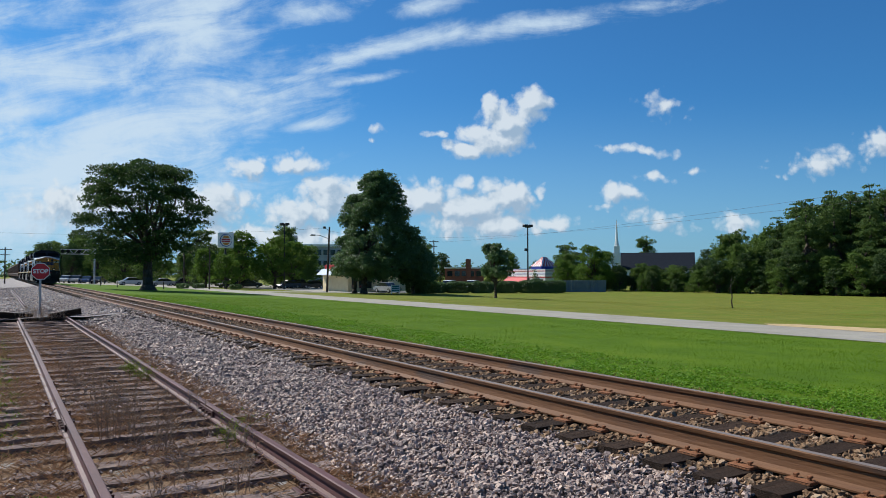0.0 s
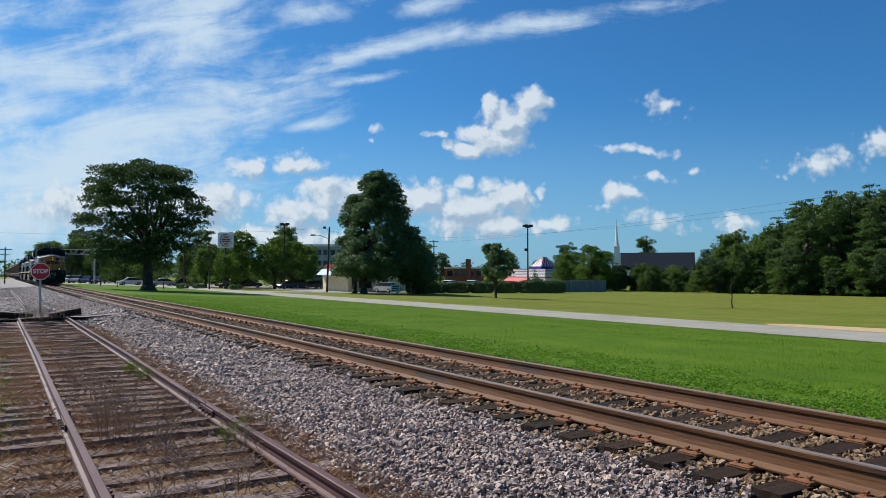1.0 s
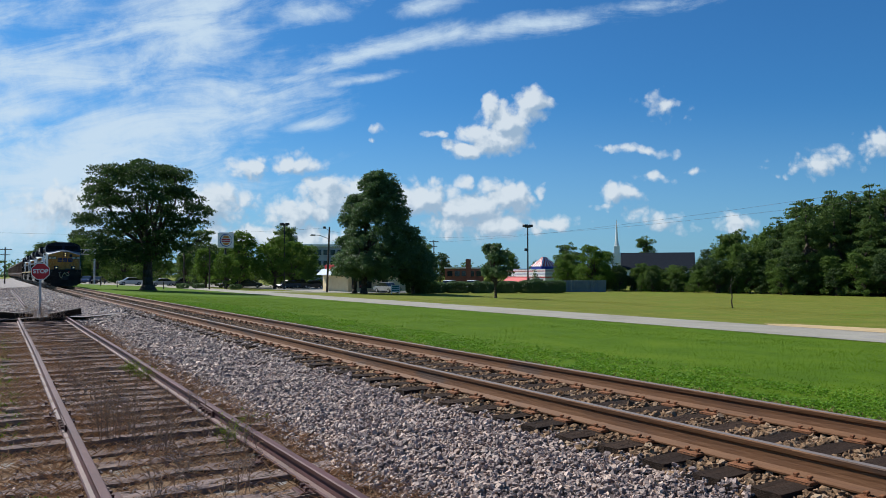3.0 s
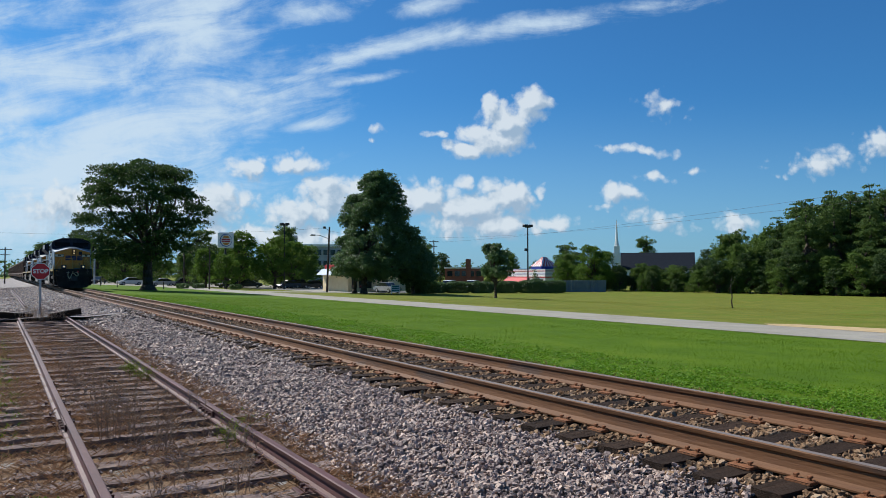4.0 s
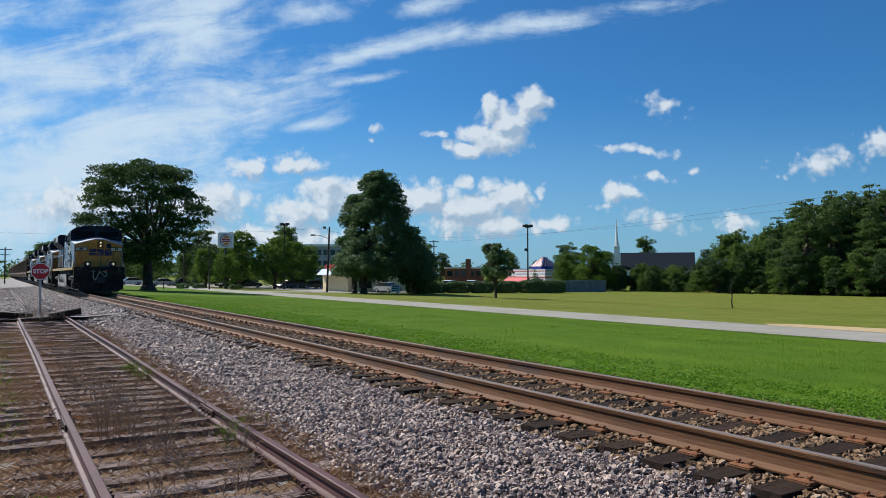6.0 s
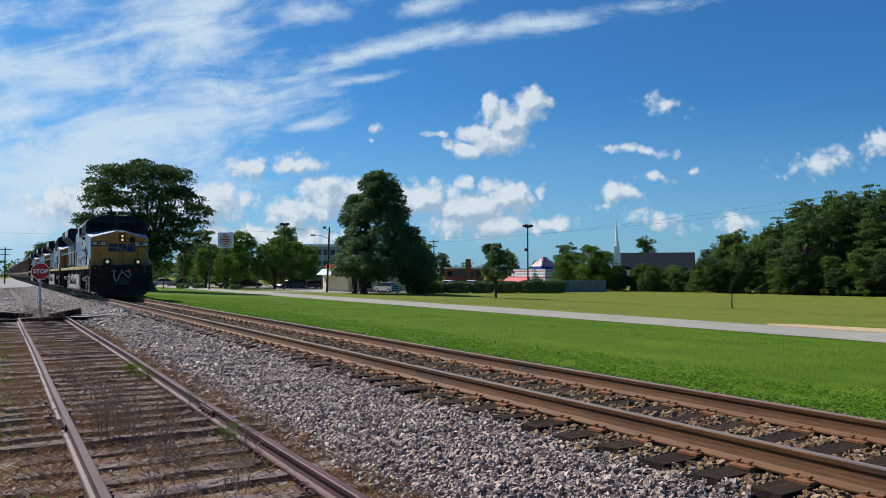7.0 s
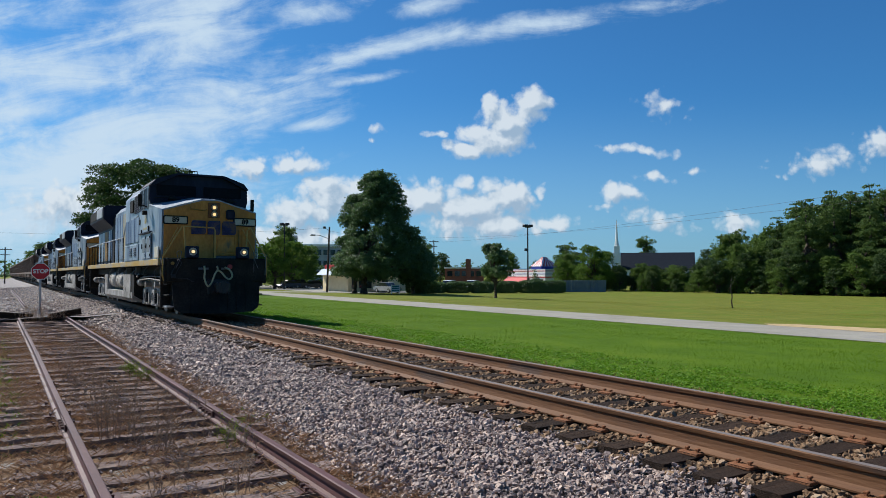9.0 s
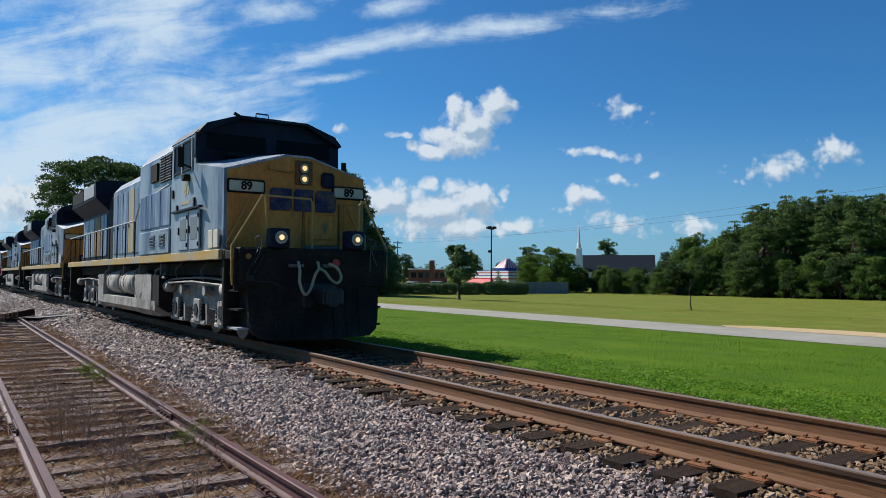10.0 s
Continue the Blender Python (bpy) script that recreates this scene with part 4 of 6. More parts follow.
        if k > 6:
            rows.append(((0, 2, 1)[k % 3], x + rng.uniform(8, 10), y + 1.9 + rng.uniform(-1, 1), 1.12 + rng.uniform(-.08, .12)))
            rows.append(((2, 1, 0)[k % 3], x + rng.uniform(13, 16), y + rng.uniform(-1, 1), 1.42 + rng.uniform(-.1, .1)))
        if k > 7:
            rows.append(((6, 7, 5)[k % 3], x + rng.uniform(2, 4), y + rng.uniform(-2, 2), .93 + rng.uniform(-.06, .08)))
            rows.append(((7, 5, 6)[k % 3], x + rng.uniform(11, 14), y + rng.uniform(-2, 2), 1.06 + rng.uniform(-.06, .06)))
    for i, (k, x, y, s) in enumerate(rows):
        o = copy_thing(kinds[k], pose(x, y, ground_z(x) - .02, 0, 0, (i * 77) % 360) @ Matrix.Diagonal((s, s, s, 1)))
    for o in kinds:
        for c in list(o.children_recursive):
            bpy.data.objects.remove(c)
        bpy.data.objects.remove(o)


def shrub(bm_rng, name, at, rx, ry, rz, count, size, leaf, label, category="hedge", pointed=False):
    t = thing(name, at, label, category)
    rng = np.random.default_rng(bm_rng)
    lobes = []
    for _ in range(14):
        lobes.append((rng.uniform(-.8, .8) * rx, rng.uniform(-.7, .7) * ry, rz * rng.uniform(.45, 1.15), rx * .42, ry * .55, rz * .62))
    if pointed:
        lobes = [(0, 0, rz * 2 * k, rx * (1.05 - k), rx * (1.05 - k), rz * .3) for k in (.15, .3, .45, .6, .75, .9)]
    bm = B()
    for k in range(4):
        rod(bm, ((k - 1.5) * rx * .4, 0, -.1), ((k - 1.5) * rx * .45, 0, rz), .05, .03, 6)
    part("stem_tuft", bm, M["bark"], t)
    v, f = leaves(lobes, count, size, bm_rng, .5)
    if not pointed:
        # clipped: a rounded block
        d = rng.normal(size=(count, 3))
        d /= ((np.abs(d) ** 5).sum(1) ** .2)[:, None]
        c = d * np.array([rx, ry, rz]) * (1 - .22 * rng.random(count))[:, None] + np.array([0, 0, rz])
        s = np.array([(-.5, -.12, 0), (0, -.36, .08), (.55, 0, -.04), (0, .36, .08)]) * size
        v = (np.einsum("nij,kj->nki", turns(rng, count), s) + c[:, None, :]).reshape(-1, 3)
    v[:, 2] = np.maximum(v[:, 2], .02)
    link_mesh("foliage", flat_mesh("foliage", v, f, leaf), None, t)
    return t


def distant_woods():
    """Low woods that close the horizon all round the open side."""
    rng = random.Random(5)
    lobes = []
    for k in range(420):
        a, d = radians(rng.uniform(-22, 80)), rng.uniform(420, 640)
        s = rng.uniform(4, 8)
        lobes.append((math.sin(a) * d, math.cos(a) * d, rng.uniform(1, 6), s, s, s * .7))
    v, f = leaves(lobes, 26000, 2.2, 71, .7)
    v[:, 2] = np.maximum(v[:, 2], -1.3)
    tagged(link_mesh("distant_woods", flat_mesh("distant_woods", v, f, M["leaf_dark"]), None), "low distant woods along the horizon", "woods", kind="stuff")


trees()
distant_woods()


# ---- the train ----
NOSE_END, SPEED, WHEEL_R = 12.3, 9.75, 0.5
TRAIN, WHEELS = [], []


def lettering(text, size, mat, parent, at, name="number"):
    cu = bpy.data.curves.new(name, "FONT")
    cu.body, cu.size, cu.align_x, cu.align_y, cu.extrude = text, size, "CENTER", "CENTER", .004
    cu.offset = size * .035
    tmp = bpy.data.objects.new(name, cu)
    me = bpy.data.meshes.new_from_object(tmp)
    bpy.data.objects.remove(tmp)
    me.materials.clear()
    ob = link_mesh(name, me, mat, parent)
    ob.matrix_basis = at
    return ob


def wheelset(parent, y, r=WHEEL_R):
    bm = B()
    rod(bm, (-.95, 0, 0), (.95, 0, 0), .08, seg=10)
    for s in (-1, 1):
        rod(bm, (s * .70, 0, 0), (s * .73, 0, 0), r + .028, seg=24)
        rod(bm, (s * .73, 0, 0), (s * .845, 0, 0), r, seg=24)
        rod(bm, (s * .845, 0, 0), (s * .86, 0, 0), r * .8, r * .5, seg=24)
        for k in range(4):
            a = k * math.pi / 2
            box(bm, s * .85 - .01, s * .85 + .02, math.cos(a) * r * .6 - .05, math.cos(a) * r * .6 + .05, math.sin(a) * r * .6 - .05, math.sin(a) * r * .6 + .05)
    ob = part("wheelset", bm, M["steel"], parent)
    ob.location = (0, y, r)
    WHEELS.append((ob, y, r))
    return ob


def loco_truck(parent, axles):
    mid = axles[1]
    bm = B()
    for s in (-1, 1):
        x0, x1 = sorted((s * 1.02, s * 1.17))
        a, b = axles[0] - .72, axles[2] + .72
        prism(bm, [(a, .58), (a + .06, .98), (mid - .5, 1.05), (mid + .5, 1.05), (b - .06, .98), (b, .58), (b - .25, .50), (mid + .35, .54), (mid - .35, .54), (a + .25, .50)], "x", x0, x1)
        for y in axles:
            box(bm, *sorted((s * 1.1, s * 1.26)), y - .24, y + .24, .24, .74, .03)
            box(bm, *sorted((s * 1.06, s * 1.2)), y - .56, y - .44, .22, .66, .01)
            box(bm, *sorted((s * 1.06, s * 1.2)), y + .44, y + .56, .22, .66, .01)
            box(bm, *sorted((s * 1.08, s * 1.24)), y - .5, y + .5, .2, .29, .02)
        for y in (mid - .85, mid + .85):
            rod(bm, (s * 1.16, y, .9), (s * 1.36, y, .9), .1, seg=12)
        path_rod(bm, [(s * 1.36, a, 1.02), (s * 1.36, mid, 1.08), (s * 1.36, b, 1.02)], .025)
    t = part("truck", bm, M["truck"], parent, "dusty grey three-axle truck frame")
    bm = B()
    box(bm, -.68, .68, axles[0] - .3, axles[2] + .3, .45, .85)
    part("bolster", bm, M["black"], t)
    for s in (-1, 1):
        for y in axles:
            for d in (-.31, .31):
                bm = B()
                rod(bm, (s * 1.16, y + d, .28), (s * 1.16, y + d, .62), .075, seg=8)
                for k in range(4):
                    rod(bm, (s * 1.16, y + d, .32 + k * .075), (s * 1.16, y + d, .35 + k * .075), .105, seg=10)
                part("coil_spring", bm, M["black"], t)
            bm = B()
            disc(bm, (s * 1.265, y, .5), (1, 0, 0), .13, .03, 14)
            part("axle_cap", bm, M["dark_metal"], t)
    for y in axles:
        wheelset(t, y)


def louvres(bm, x, y0, y1, z0, z1, n, s=-1):
    for k in range(n):
        z = z0 + (z1 - z0) * (k + .5) / n
        h = (z1 - z0) / n * .36
        prism(bm, [(x, z - h), (x + s * .03, z - h), (x, z + h)], "y", y0, y1)


def window_panel(name, parent, y0, y1, z0, z1, x, s, mat, frame_mat):
    bm = B()
    box(bm, *sorted((x, x + s * .02)), y0, y1, z0, z1)
    ob = part(name, bm, mat, parent)
    bm = B()
    for a, b, c, d in ((y0 - .04, y0, z0 - .04, z1 + .04), (y1, y1 + .04, z0 - .04, z1 + .04), (y0, y1, z0 - .04, z0), (y0, y1, z1, z1 + .04)):
        box(bm, *sorted((x, x + s * .035)), a, b, c, d)
    part("window_frame", bm, frame_mat, ob)
    return ob


def locomotive(lead, side, label, back):
    t = thing("locomotive", pose(MAIN_X, 12.3 + back, RAIL_TOP), label, "locomotive")
    yellow, hull, navy, black = M["gold"], side, M["navy"], M["black"]
    # frame, platform and end
    bm = B()
    box(bm, -1.0, 1.0, .25, 21.0, 1.2, 1.5, .02)
    box(bm, -.75, .75, .6, 20.8, .85, 1.25, .02)
    part("underframe", bm, black, t)
    bm = B()
    for s in (-1, 1):
        box(bm, *sorted((s * 1.46, s * 1.535)), .85, 20.6, 1.50, 1.68, .01)
    part("sill", bm, M["sill"], t, "faded yellow side sill")
    bm = B()
    box(bm, -1.46, 1.46, .15, 20.9, 1.5, 1.66, .01)
    part("walkway", bm, black, t)
    bm = B()
    box(bm, -1.42, 1.42, .0, .3, 1.0, 1.70, .03)
    for s in (-1, 1):
        corner = B()
        box(corner, *sorted((s * 1.02, s * 1.2)), .14, .85, .25, 1.68, .02)
        box(corner, *sorted((s * 1.02, s * 1.47)), .72, .85, .25, 1.68, .02)
        box(corner, *sorted((s * 1.2, s * 1.49)), .1, .16, .95, 1.68, .01)
        part("step_well", corner, black, t)
    pilot = part("pilot", bm, black, t, "black front pilot with corner steps")
    for s in (-1, 1):
        for k in range(4):
            bm = B()
            box(bm, *sorted((s * 1.1, s * 1.4)), .16, .74, .27 + k * .33, .305 + k * .33)
            part("step", bm, M["galv"] if k == 0 and s < 0 else black, pilot)
    for s in (-1, 1):
        bm = B()
        f = [(0, -.32, .08), (s * 1.02, -.09, .10), (s * 1.2, -.03, .22), (s * 1.25, .0, .42), (s * 1.28, .05, 1.08), (0, -.08, 1.08)]
        a = [bm.verts.new(q) for q in f]
        b = [bm.verts.new((q[0], q[1] + .12, q[2])) for q in f]
        bm.faces.new(a), bm.faces.new(b)
        for i in range(6):
            bm.faces.new((a[i], a[(i + 1) % 6], b[(i + 1) % 6], b[i]))
        for k in range(3):
            rod(bm, (s * (.25 + k * .28), -.26 + k * .06, .16), (s * (.25 + k * .28), -.08 + k * .03, 1.0), .012, seg=5)
        bmesh.ops.recalc_face_normals(bm, faces=bm.faces[:])
        part("plow_blade", bm, black, t, "black snow plow blade")
    bm = B()
    box(bm, -.14, .14, -.55, .2, .72, .95, .03)
    box(bm, -.2, .2, -.72, -.45, .68, 1.0, .05)
    box(bm, -.32, .32, -.14, .02, .62, 1.08, .03)
    part("coupler", bm, M["dark_metal"], t)
    # nose
    bm = B()
    rings = []
    for y, hw, zs, zc in ((.9, 1.42, 3.16, 3.52), (2.45, 1.53, 3.42, 3.70)):
        rings.append([bm.verts.new(p) for p in ((-hw, y, 1.66), (hw, y, 1.66), (hw, y, zs), (.25, y, zc), (-.25, y, zc), (-hw, y, zs))])
    a, b = rings
    bm.faces.new(a), bm.faces.new(b)
    for i in range(6):
        bm.faces.new((a[i], a[(i + 1) % 6], b[(i + 1) % 6], b[i]))
    bmesh.ops.recalc_face_normals(bm, faces=bm.faces[:])
    es = [e for e in bm.edges if all(abs(v.co.y - .9) < .01 for v in e.verts)]
    bmesh.ops.bevel(bm, geom=es, offset=.045, segments=2, affect="EDGES")
    part("nose", bm, hull, t, "wide pale grey nose")
    bm = B()
    prism(bm, [(-1.375, 1.7), (1.375, 1.7), (1.375, 3.135), (.25, 3.475), (-.25, 3.475), (-1.375, 3.135)], "y", .88, .93)
    face = part("nose_front", bm, yellow, t, "dull yellow nose front")
    bm = B()
    box(bm, .12, .82, .862, .885, 1.80, 2.58, .012)
    box(bm, .2, .72, .852, .87, 1.9, 2.4, .02)
    part("nose_door", bm, yellow, face, "yellow nose door")
    for x in (.09, .85):
        bm = B()
        box(bm, x - .018, x + .018, .85, .885, 1.74, 2.62, .006)
        part("door_post", bm, M["gold_dark"], face, "dark yellow door post")
    bm = B()
    box(bm, .1, .84, .8, .885, 1.70, 1.79, .01)
    part("door_sill", bm, M["hose_bracket"], face, "worn steel door sill")
    bm = B()
    box(bm, .93, 1.36, .862, .885, 1.76, 2.62, .012)
    part("nose_hatch", bm, yellow, face, "yellow hatch in the nose")
    bm = B()
    path_rod(bm, [(-.62, .85, 3.28), (-.62, .84, 3.2), (-.2, .84, 3.16), (-.14, .85, 3.2)], .014)
    part("grab_iron", bm, M["gold_dark"], face)
    bm = B()
    box(bm, .45, .72, .85, .875, 2.92, 3.22, .05)
    part("door_window", bm, navy, face)
    # lamps and number boards
    bm = B()
    box(bm, -.09, .27, .845, .885, 2.95, 3.42, .02)
    hl = part("headlight", bm, M["plate"], t, "rusty headlight housing")
    for z in (3.06, 3.27):
        bm = B()
        disc(bm, (.09, .822, z), (0, 1, 0), .048, .02)
        part("lamp", bm, M["lamp"] if lead else M["lens"], hl)
        bm = B()
        disc(bm, (.09, .842, z), (0, 1, 0), .112, .02)
        part("lamp_rim", bm, M["dark_metal"], hl)
        bm = B()
        disc(bm, (.09, .832, z), (0, 1, 0), .094, .02)
        part("reflector", bm, M["reflector"], hl, "lamp reflector coloured as if lit amber")
    for s in (-1, 1):
        x = s * 1.04
        bm = B()
        box(bm, x - .36, x + .36, .845, .885, 2.72, 2.98, .03)
        nb = part("number_board", bm, black, t)
        bm = B()
        box(bm, x - .32, x + .32, .835, .85, 2.755, 2.945, .02)
        part("number_panel", bm, M["number_cream"], nb, "dull cream number panel")
        if lead:
            lettering("89", .21, black, nb, Matrix.Translation((x, .828, 2.85)) @ pose(0, 0, 0, 90))
        x = s * .74
        bm = B()
        box(bm, x - .19, x + .17, -.12, .12, 1.70, 2.04, .02)
        dl = part("ditch_light", bm, navy, t)
        bm = B()
        disc(bm, (x, -.15, 1.88), (0, 1, 0), .046, .02)
        part("lamp", bm, M["lamp_dim"] if lead else M["lens"], dl)
        bm = B()
        disc(bm, (x, -.13, 1.88), (0, 1, 0), .112, .02)
        part("lamp_rim", bm, M["galv"], dl)
        bm = B()
        disc(bm, (x, -.14, 1.88), (0, 1, 0), .09, .02)
        part("reflector", bm, M["reflector"], dl, "lamp reflector")
    # faded company mark: three plain blocks
    for x0, x1 in ((-.58, -.16), (-.10, .28), (.34, .76)):
        bm = B()
        prism(bm, [(x0, 2.44), (x1 - .04, 2.44), (x1, 2.50), (x1, 2.86), (x0 + .04, 2.86), (x0, 2.80)], "y", .838, .884)
        part("painted_mark", bm, M["mark"], face, "faded blue painted block")
    # cab
    o = [(-1.53, 1.66), (1.53, 1.66), (1.53, 4.02), (1.36, 4.2), (.72, 4.42), (-.72, 4.42), (-1.36, 4.2), (-1.53, 4.02)]
    bm = B()
    prism(bm, o, "y", 2.44, 4.25)
    part("cab", bm, hull, t, "pale grey cab side")
    bm = B()
    prism(bm, [(-1.55, 3.60), (-1.5, 3.45), (-.25, 3.66), (.25, 3.66), (1.5, 3.45), (1.55, 3.6), (1.54, 4.05), (1.37, 4.22), (.73, 4.44), (-.73, 4.44), (-1.37, 4.22), (-1.54, 4.05)], "y", 2.38, 2.5)
    prism(bm, [(1.54, 4.03), (1.38, 4.22), (.73, 4.445), (-.73, 4.445), (-1.38, 4.22), (-1.54, 4.03), (-1.5, 4.0), (-.7, 4.39), (.7, 4.39), (1.5, 4.0)], "y", 2.2, 4.3)
    roof = part("cab_roof", bm, navy, t, "dark blue cab roof and brow")
    bm = B()
    path_rod(bm, [(-.36, 2.3, 4.43), (-.36, 2.3, 4.54), (-.1, 2.3, 4.54), (-.1, 2.3, 4.43)], .016)
    part("roof_handle", bm, black, roof)
    bm = B()
    path_rod(bm, [(-.62, 2.6, 4.43), (-.62, 2.6, 4.52), (-.72, 2.6, 4.56)], .035)
    part("horn", bm, black, roof)
    bm = B()
    rod(bm, (.95, 3, 4.3), (.95, 3, 4.48), .02)
    part("roof_aerial", bm, black, roof)
    for x0, x1 in ((-1.33, -.12), (.12, 1.33)):
        bm = B()
        prism(bm, [(x0, 3.72), (x1, 3.72), (x1, 4.06), (x0, 4.06)], "y", 2.36, 2.39)
        part("windscreen", bm, M["cab_glass"], t)
    for s in (-1, 1):
        bm = B()
        path_rod(bm, [(s * .9 - .5, 2.2, 3.62), (s * .9, 2.25, 3.68), (s * .9 + .25, 2.2, 3.6)], .02)
        box(bm, s * .9 - .1, s * .9 + .15, 2.12, 2.32, 3.58, 3.66, .02)
        part("wiper", bm, black, t)
    for s in (-1, 1):
        window_panel("cab_window", t, 2.72, 3.28, 3.38, 3.92, s * 1.53, s, M["cab_glass"], navy)
        window_panel("cab_window", t, 3.46, 3.95, 3.38, 3.92, s * 1.53, s, M["cab_glass"], navy)
        bm = B()
        path_rod(bm, [(s * 1.53, 2.65, 3.35), (s * 1.78, 2.6, 3.42)], .02)
        box(bm, *sorted((s * 1.72, s * 1.84)), 2.56, 2.6, 3.35, 3.75, .01)
        part("mirror", bm, black, t)
        bm = B()
        box(bm, *sorted((s * 1.5, s * 1.66)), 2.8, 3.0, 3.12, 3.25, .02)
        part("armrest", bm, black, t)
    for s in (-1, 1):
        if lead:
            lettering("89", .42, M["pale_yellow"], t, Matrix.Translation((s * 1.532, 3.05, 2.98)) @ pose(0, 0, 0, 90, 0, 90 * s), "side_number")
        bm = B()
        box(bm, *sorted((s * 1.53, s * 1.536)), 2.8, 3.45, 2.66, 2.73)
        part("painted_bar", bm, M["pale_yellow"], t, "worn pale yellow painted bar")
        bm = B()
        box(bm, *sorted((s * 1.53, s * 1.60)), 1.9, 4.05, 2.52, 2.56)
        part("drip_rail", bm, navy, t)
        for y, z in ((2.45, 2.66), (3.75, 2.6), (4.1, 2.95)):
            bm = B()
            box(bm, *sorted((s * 1.53, s * 1.56)), y - .05, y + .05, z - .09, z + .09, .01)
            part("latch", bm, black, t)
        for y in (2.62, 3.37, 4.05):
            bm = B()
            box(bm, *sorted((s * 1.53, s * 1.56)), y - .035, y + .035, 3.3, 3.97, .006)
            part("window_post", bm, hull, t)
    # equipment housing behind the cab
    bm = B()
    prism(bm, [(-1.5, 1.66), (1.5, 1.66), (1.5, 3.95), (1.25, 4.25), (-1.25, 4.25), (-1.5, 3.95)], "y", 4.25, 7.6)
    part("equipment_housing", bm, hull, t)
    for y0, y1, w0, z0, w1, z1 in ((4.31, 7.6, 1.505, 3.94, 1.255, 4.256), (7.6, 13.4, 1.125, 3.84, .905, 4.106)):
        bm = B()
        prism(bm, [(w0, z0), (w1, z1), (-w1, z1), (-w0, z0), (-w0 + .02, z0), (-w1 + .02, z1 - .03), (w1 - .02, z1 - .03), (w0 - .02, z0)], "y", y0, y1)
        part("hood_roof", bm, M["hull_dark"], t, "dark weathered roof sheet")
    for s in (-1, 1):
        bm = B()
        for y0, y1 in ((4.32, 4.8), (4.88, 5.36)):
            box(bm, *sorted((s * 1.5, s * 1.52)), y0, y1, 3.32, 3.92)
            louvres(bm, s * 1.52, y0, y1, 3.32, 3.92, 10, s)
        part("louvre_panel", bm, navy, t)
        bm = B()
        box(bm, *sorted((s * 1.5, s * 1.56)), 5.55, 6.2, 3.4, 3.82, .01)
        part("vent", bm, black, t)
        for y0, y1 in ((2.05, 2.75), (2.85, 3.55)):
            bm = B()
            box(bm, *sorted((s * 1.52, s * 1.555)), y0, y1, 1.72, 2.5, .01)
            d = part("cabinet_door", bm, hull, t)
            bm = B()
            box(bm, *sorted((s * 1.555, s * 1.56)), y0 + .12, y1 - .12, 1.92, 2.36)
            part("screen", bm, M["fence_grey"], d)
            for k in range(3):
                bm = B()
                box(bm, *sorted((s * 1.555, s * 1.575)), y0 + .02, y0 + .06, 1.78 + k * .28, 1.86 + k * .28)
                part("hinge", bm, black, d)
            bm = B()
            rod(bm, (s * 1.57, y1 - .05, 2.05), (s * 1.57, y1 - .05, 2.2), .015)
            part("handle", bm, black, d)
        bm = B()
        box(bm, *sorted((s * 1.51, s * 1.55)), 4.4, 7.4, 1.70, 2.25, .012)
        for k in range(14):
            rod(bm, (s * 1.55, 4.5 + k * .215, 2.2), (s * 1.556, 4.5 + k * .215, 2.2), .014, seg=6)
        cover = part("valve_cover", bm, hull, t)
        bm = B()
        for y0 in (4.75, 5.7):
            louvres(bm, s * 1.55, y0, y0 + .5, 1.85, 2.15, 4, s)
        part("louvre", bm, navy, cover)
        for y0 in (1.0, 1.32):
            bm = B()
            box(bm, *sorted((s * 1.47, s * 1.51)), y0, y0 + .28, 1.72, 2.05, .006)
            part("battery_cover", bm, M["cream_pale"], t, "pale cream cover plate")
    for s in (-1, 1):
        for k, (y0, y1, mt) in enumerate(((4.45, 5.3, M["navy_fade"]), (5.34, 6.2, M["navy_fade"]), (6.24, 6.75, M["navy_fade"]), (6.79, 7.45, M["navy_fade"]))):
            bm = B()
            box(bm, *sorted((s * 1.5, s * 1.525)), y0, y1, 2.32, 3.15, .008)
            part("access_door", bm, mt, t)
    # long hood with its doors
    bm = B()
    prism(bm, [(-1.12, 1.66), (1.12, 1.66), (1.12, 3.85), (.9, 4.1), (-.9, 4.1), (-1.12, 3.85)], "y", 7.6, 13.4)
    part("long_hood", bm, hull, t, "streaked grey engine hood")
    for s in (-1, 1):
        for k in range(7):
            y0 = 7.75 + k * .8
            bm = B()
            box(bm, *sorted((s * 1.12, s * 1.145)), y0, y0 + .72, 1.85, 3.7, .008)
            rod(bm, (s * 1.15, y0 + .6, 2.6), (s * 1.18, y0 + .6, 2.75), .015)
            part("hood_door", bm, (M["gold_fade"], M["gold_fade"], M["navy_fade"], M["gold_fade"], M["navy_fade"], M["navy_fade"], M["navy_fade"])[k], t)
    bm = B()
    rod(bm, (0, 9.6, 4.05), (0, 9.6, 4.3), .3, seg=12)
    box(bm, -.6, .6, 10.6, 12.6, 4.08, 4.25, .03)
    part("exhaust", bm, black, t)
    # radiator section with its overhanging wings
    bm = B()
    prism(bm, [(-1.12, 1.66), (1.12, 1.66), (1.12, 3.35), (1.54, 3.75), (1.54, 4.25), (1.4, 4.35), (-1.4, 4.35), (-1.54, 4.25), (-1.54, 3.75), (-1.12, 3.35)], "y", 14.2, 19.6)
    part("radiator_section", bm, navy, t, "dark flared radiator housing")
    bm = B()
    prism(bm, [(-1.12, 1.66), (1.12, 1.66), (1.12, 3.7), (.9, 4.0), (-.9, 4.0), (-1.12, 3.7)], "y", 13.4, 14.2)
    part("hood_link", bm, black, t)
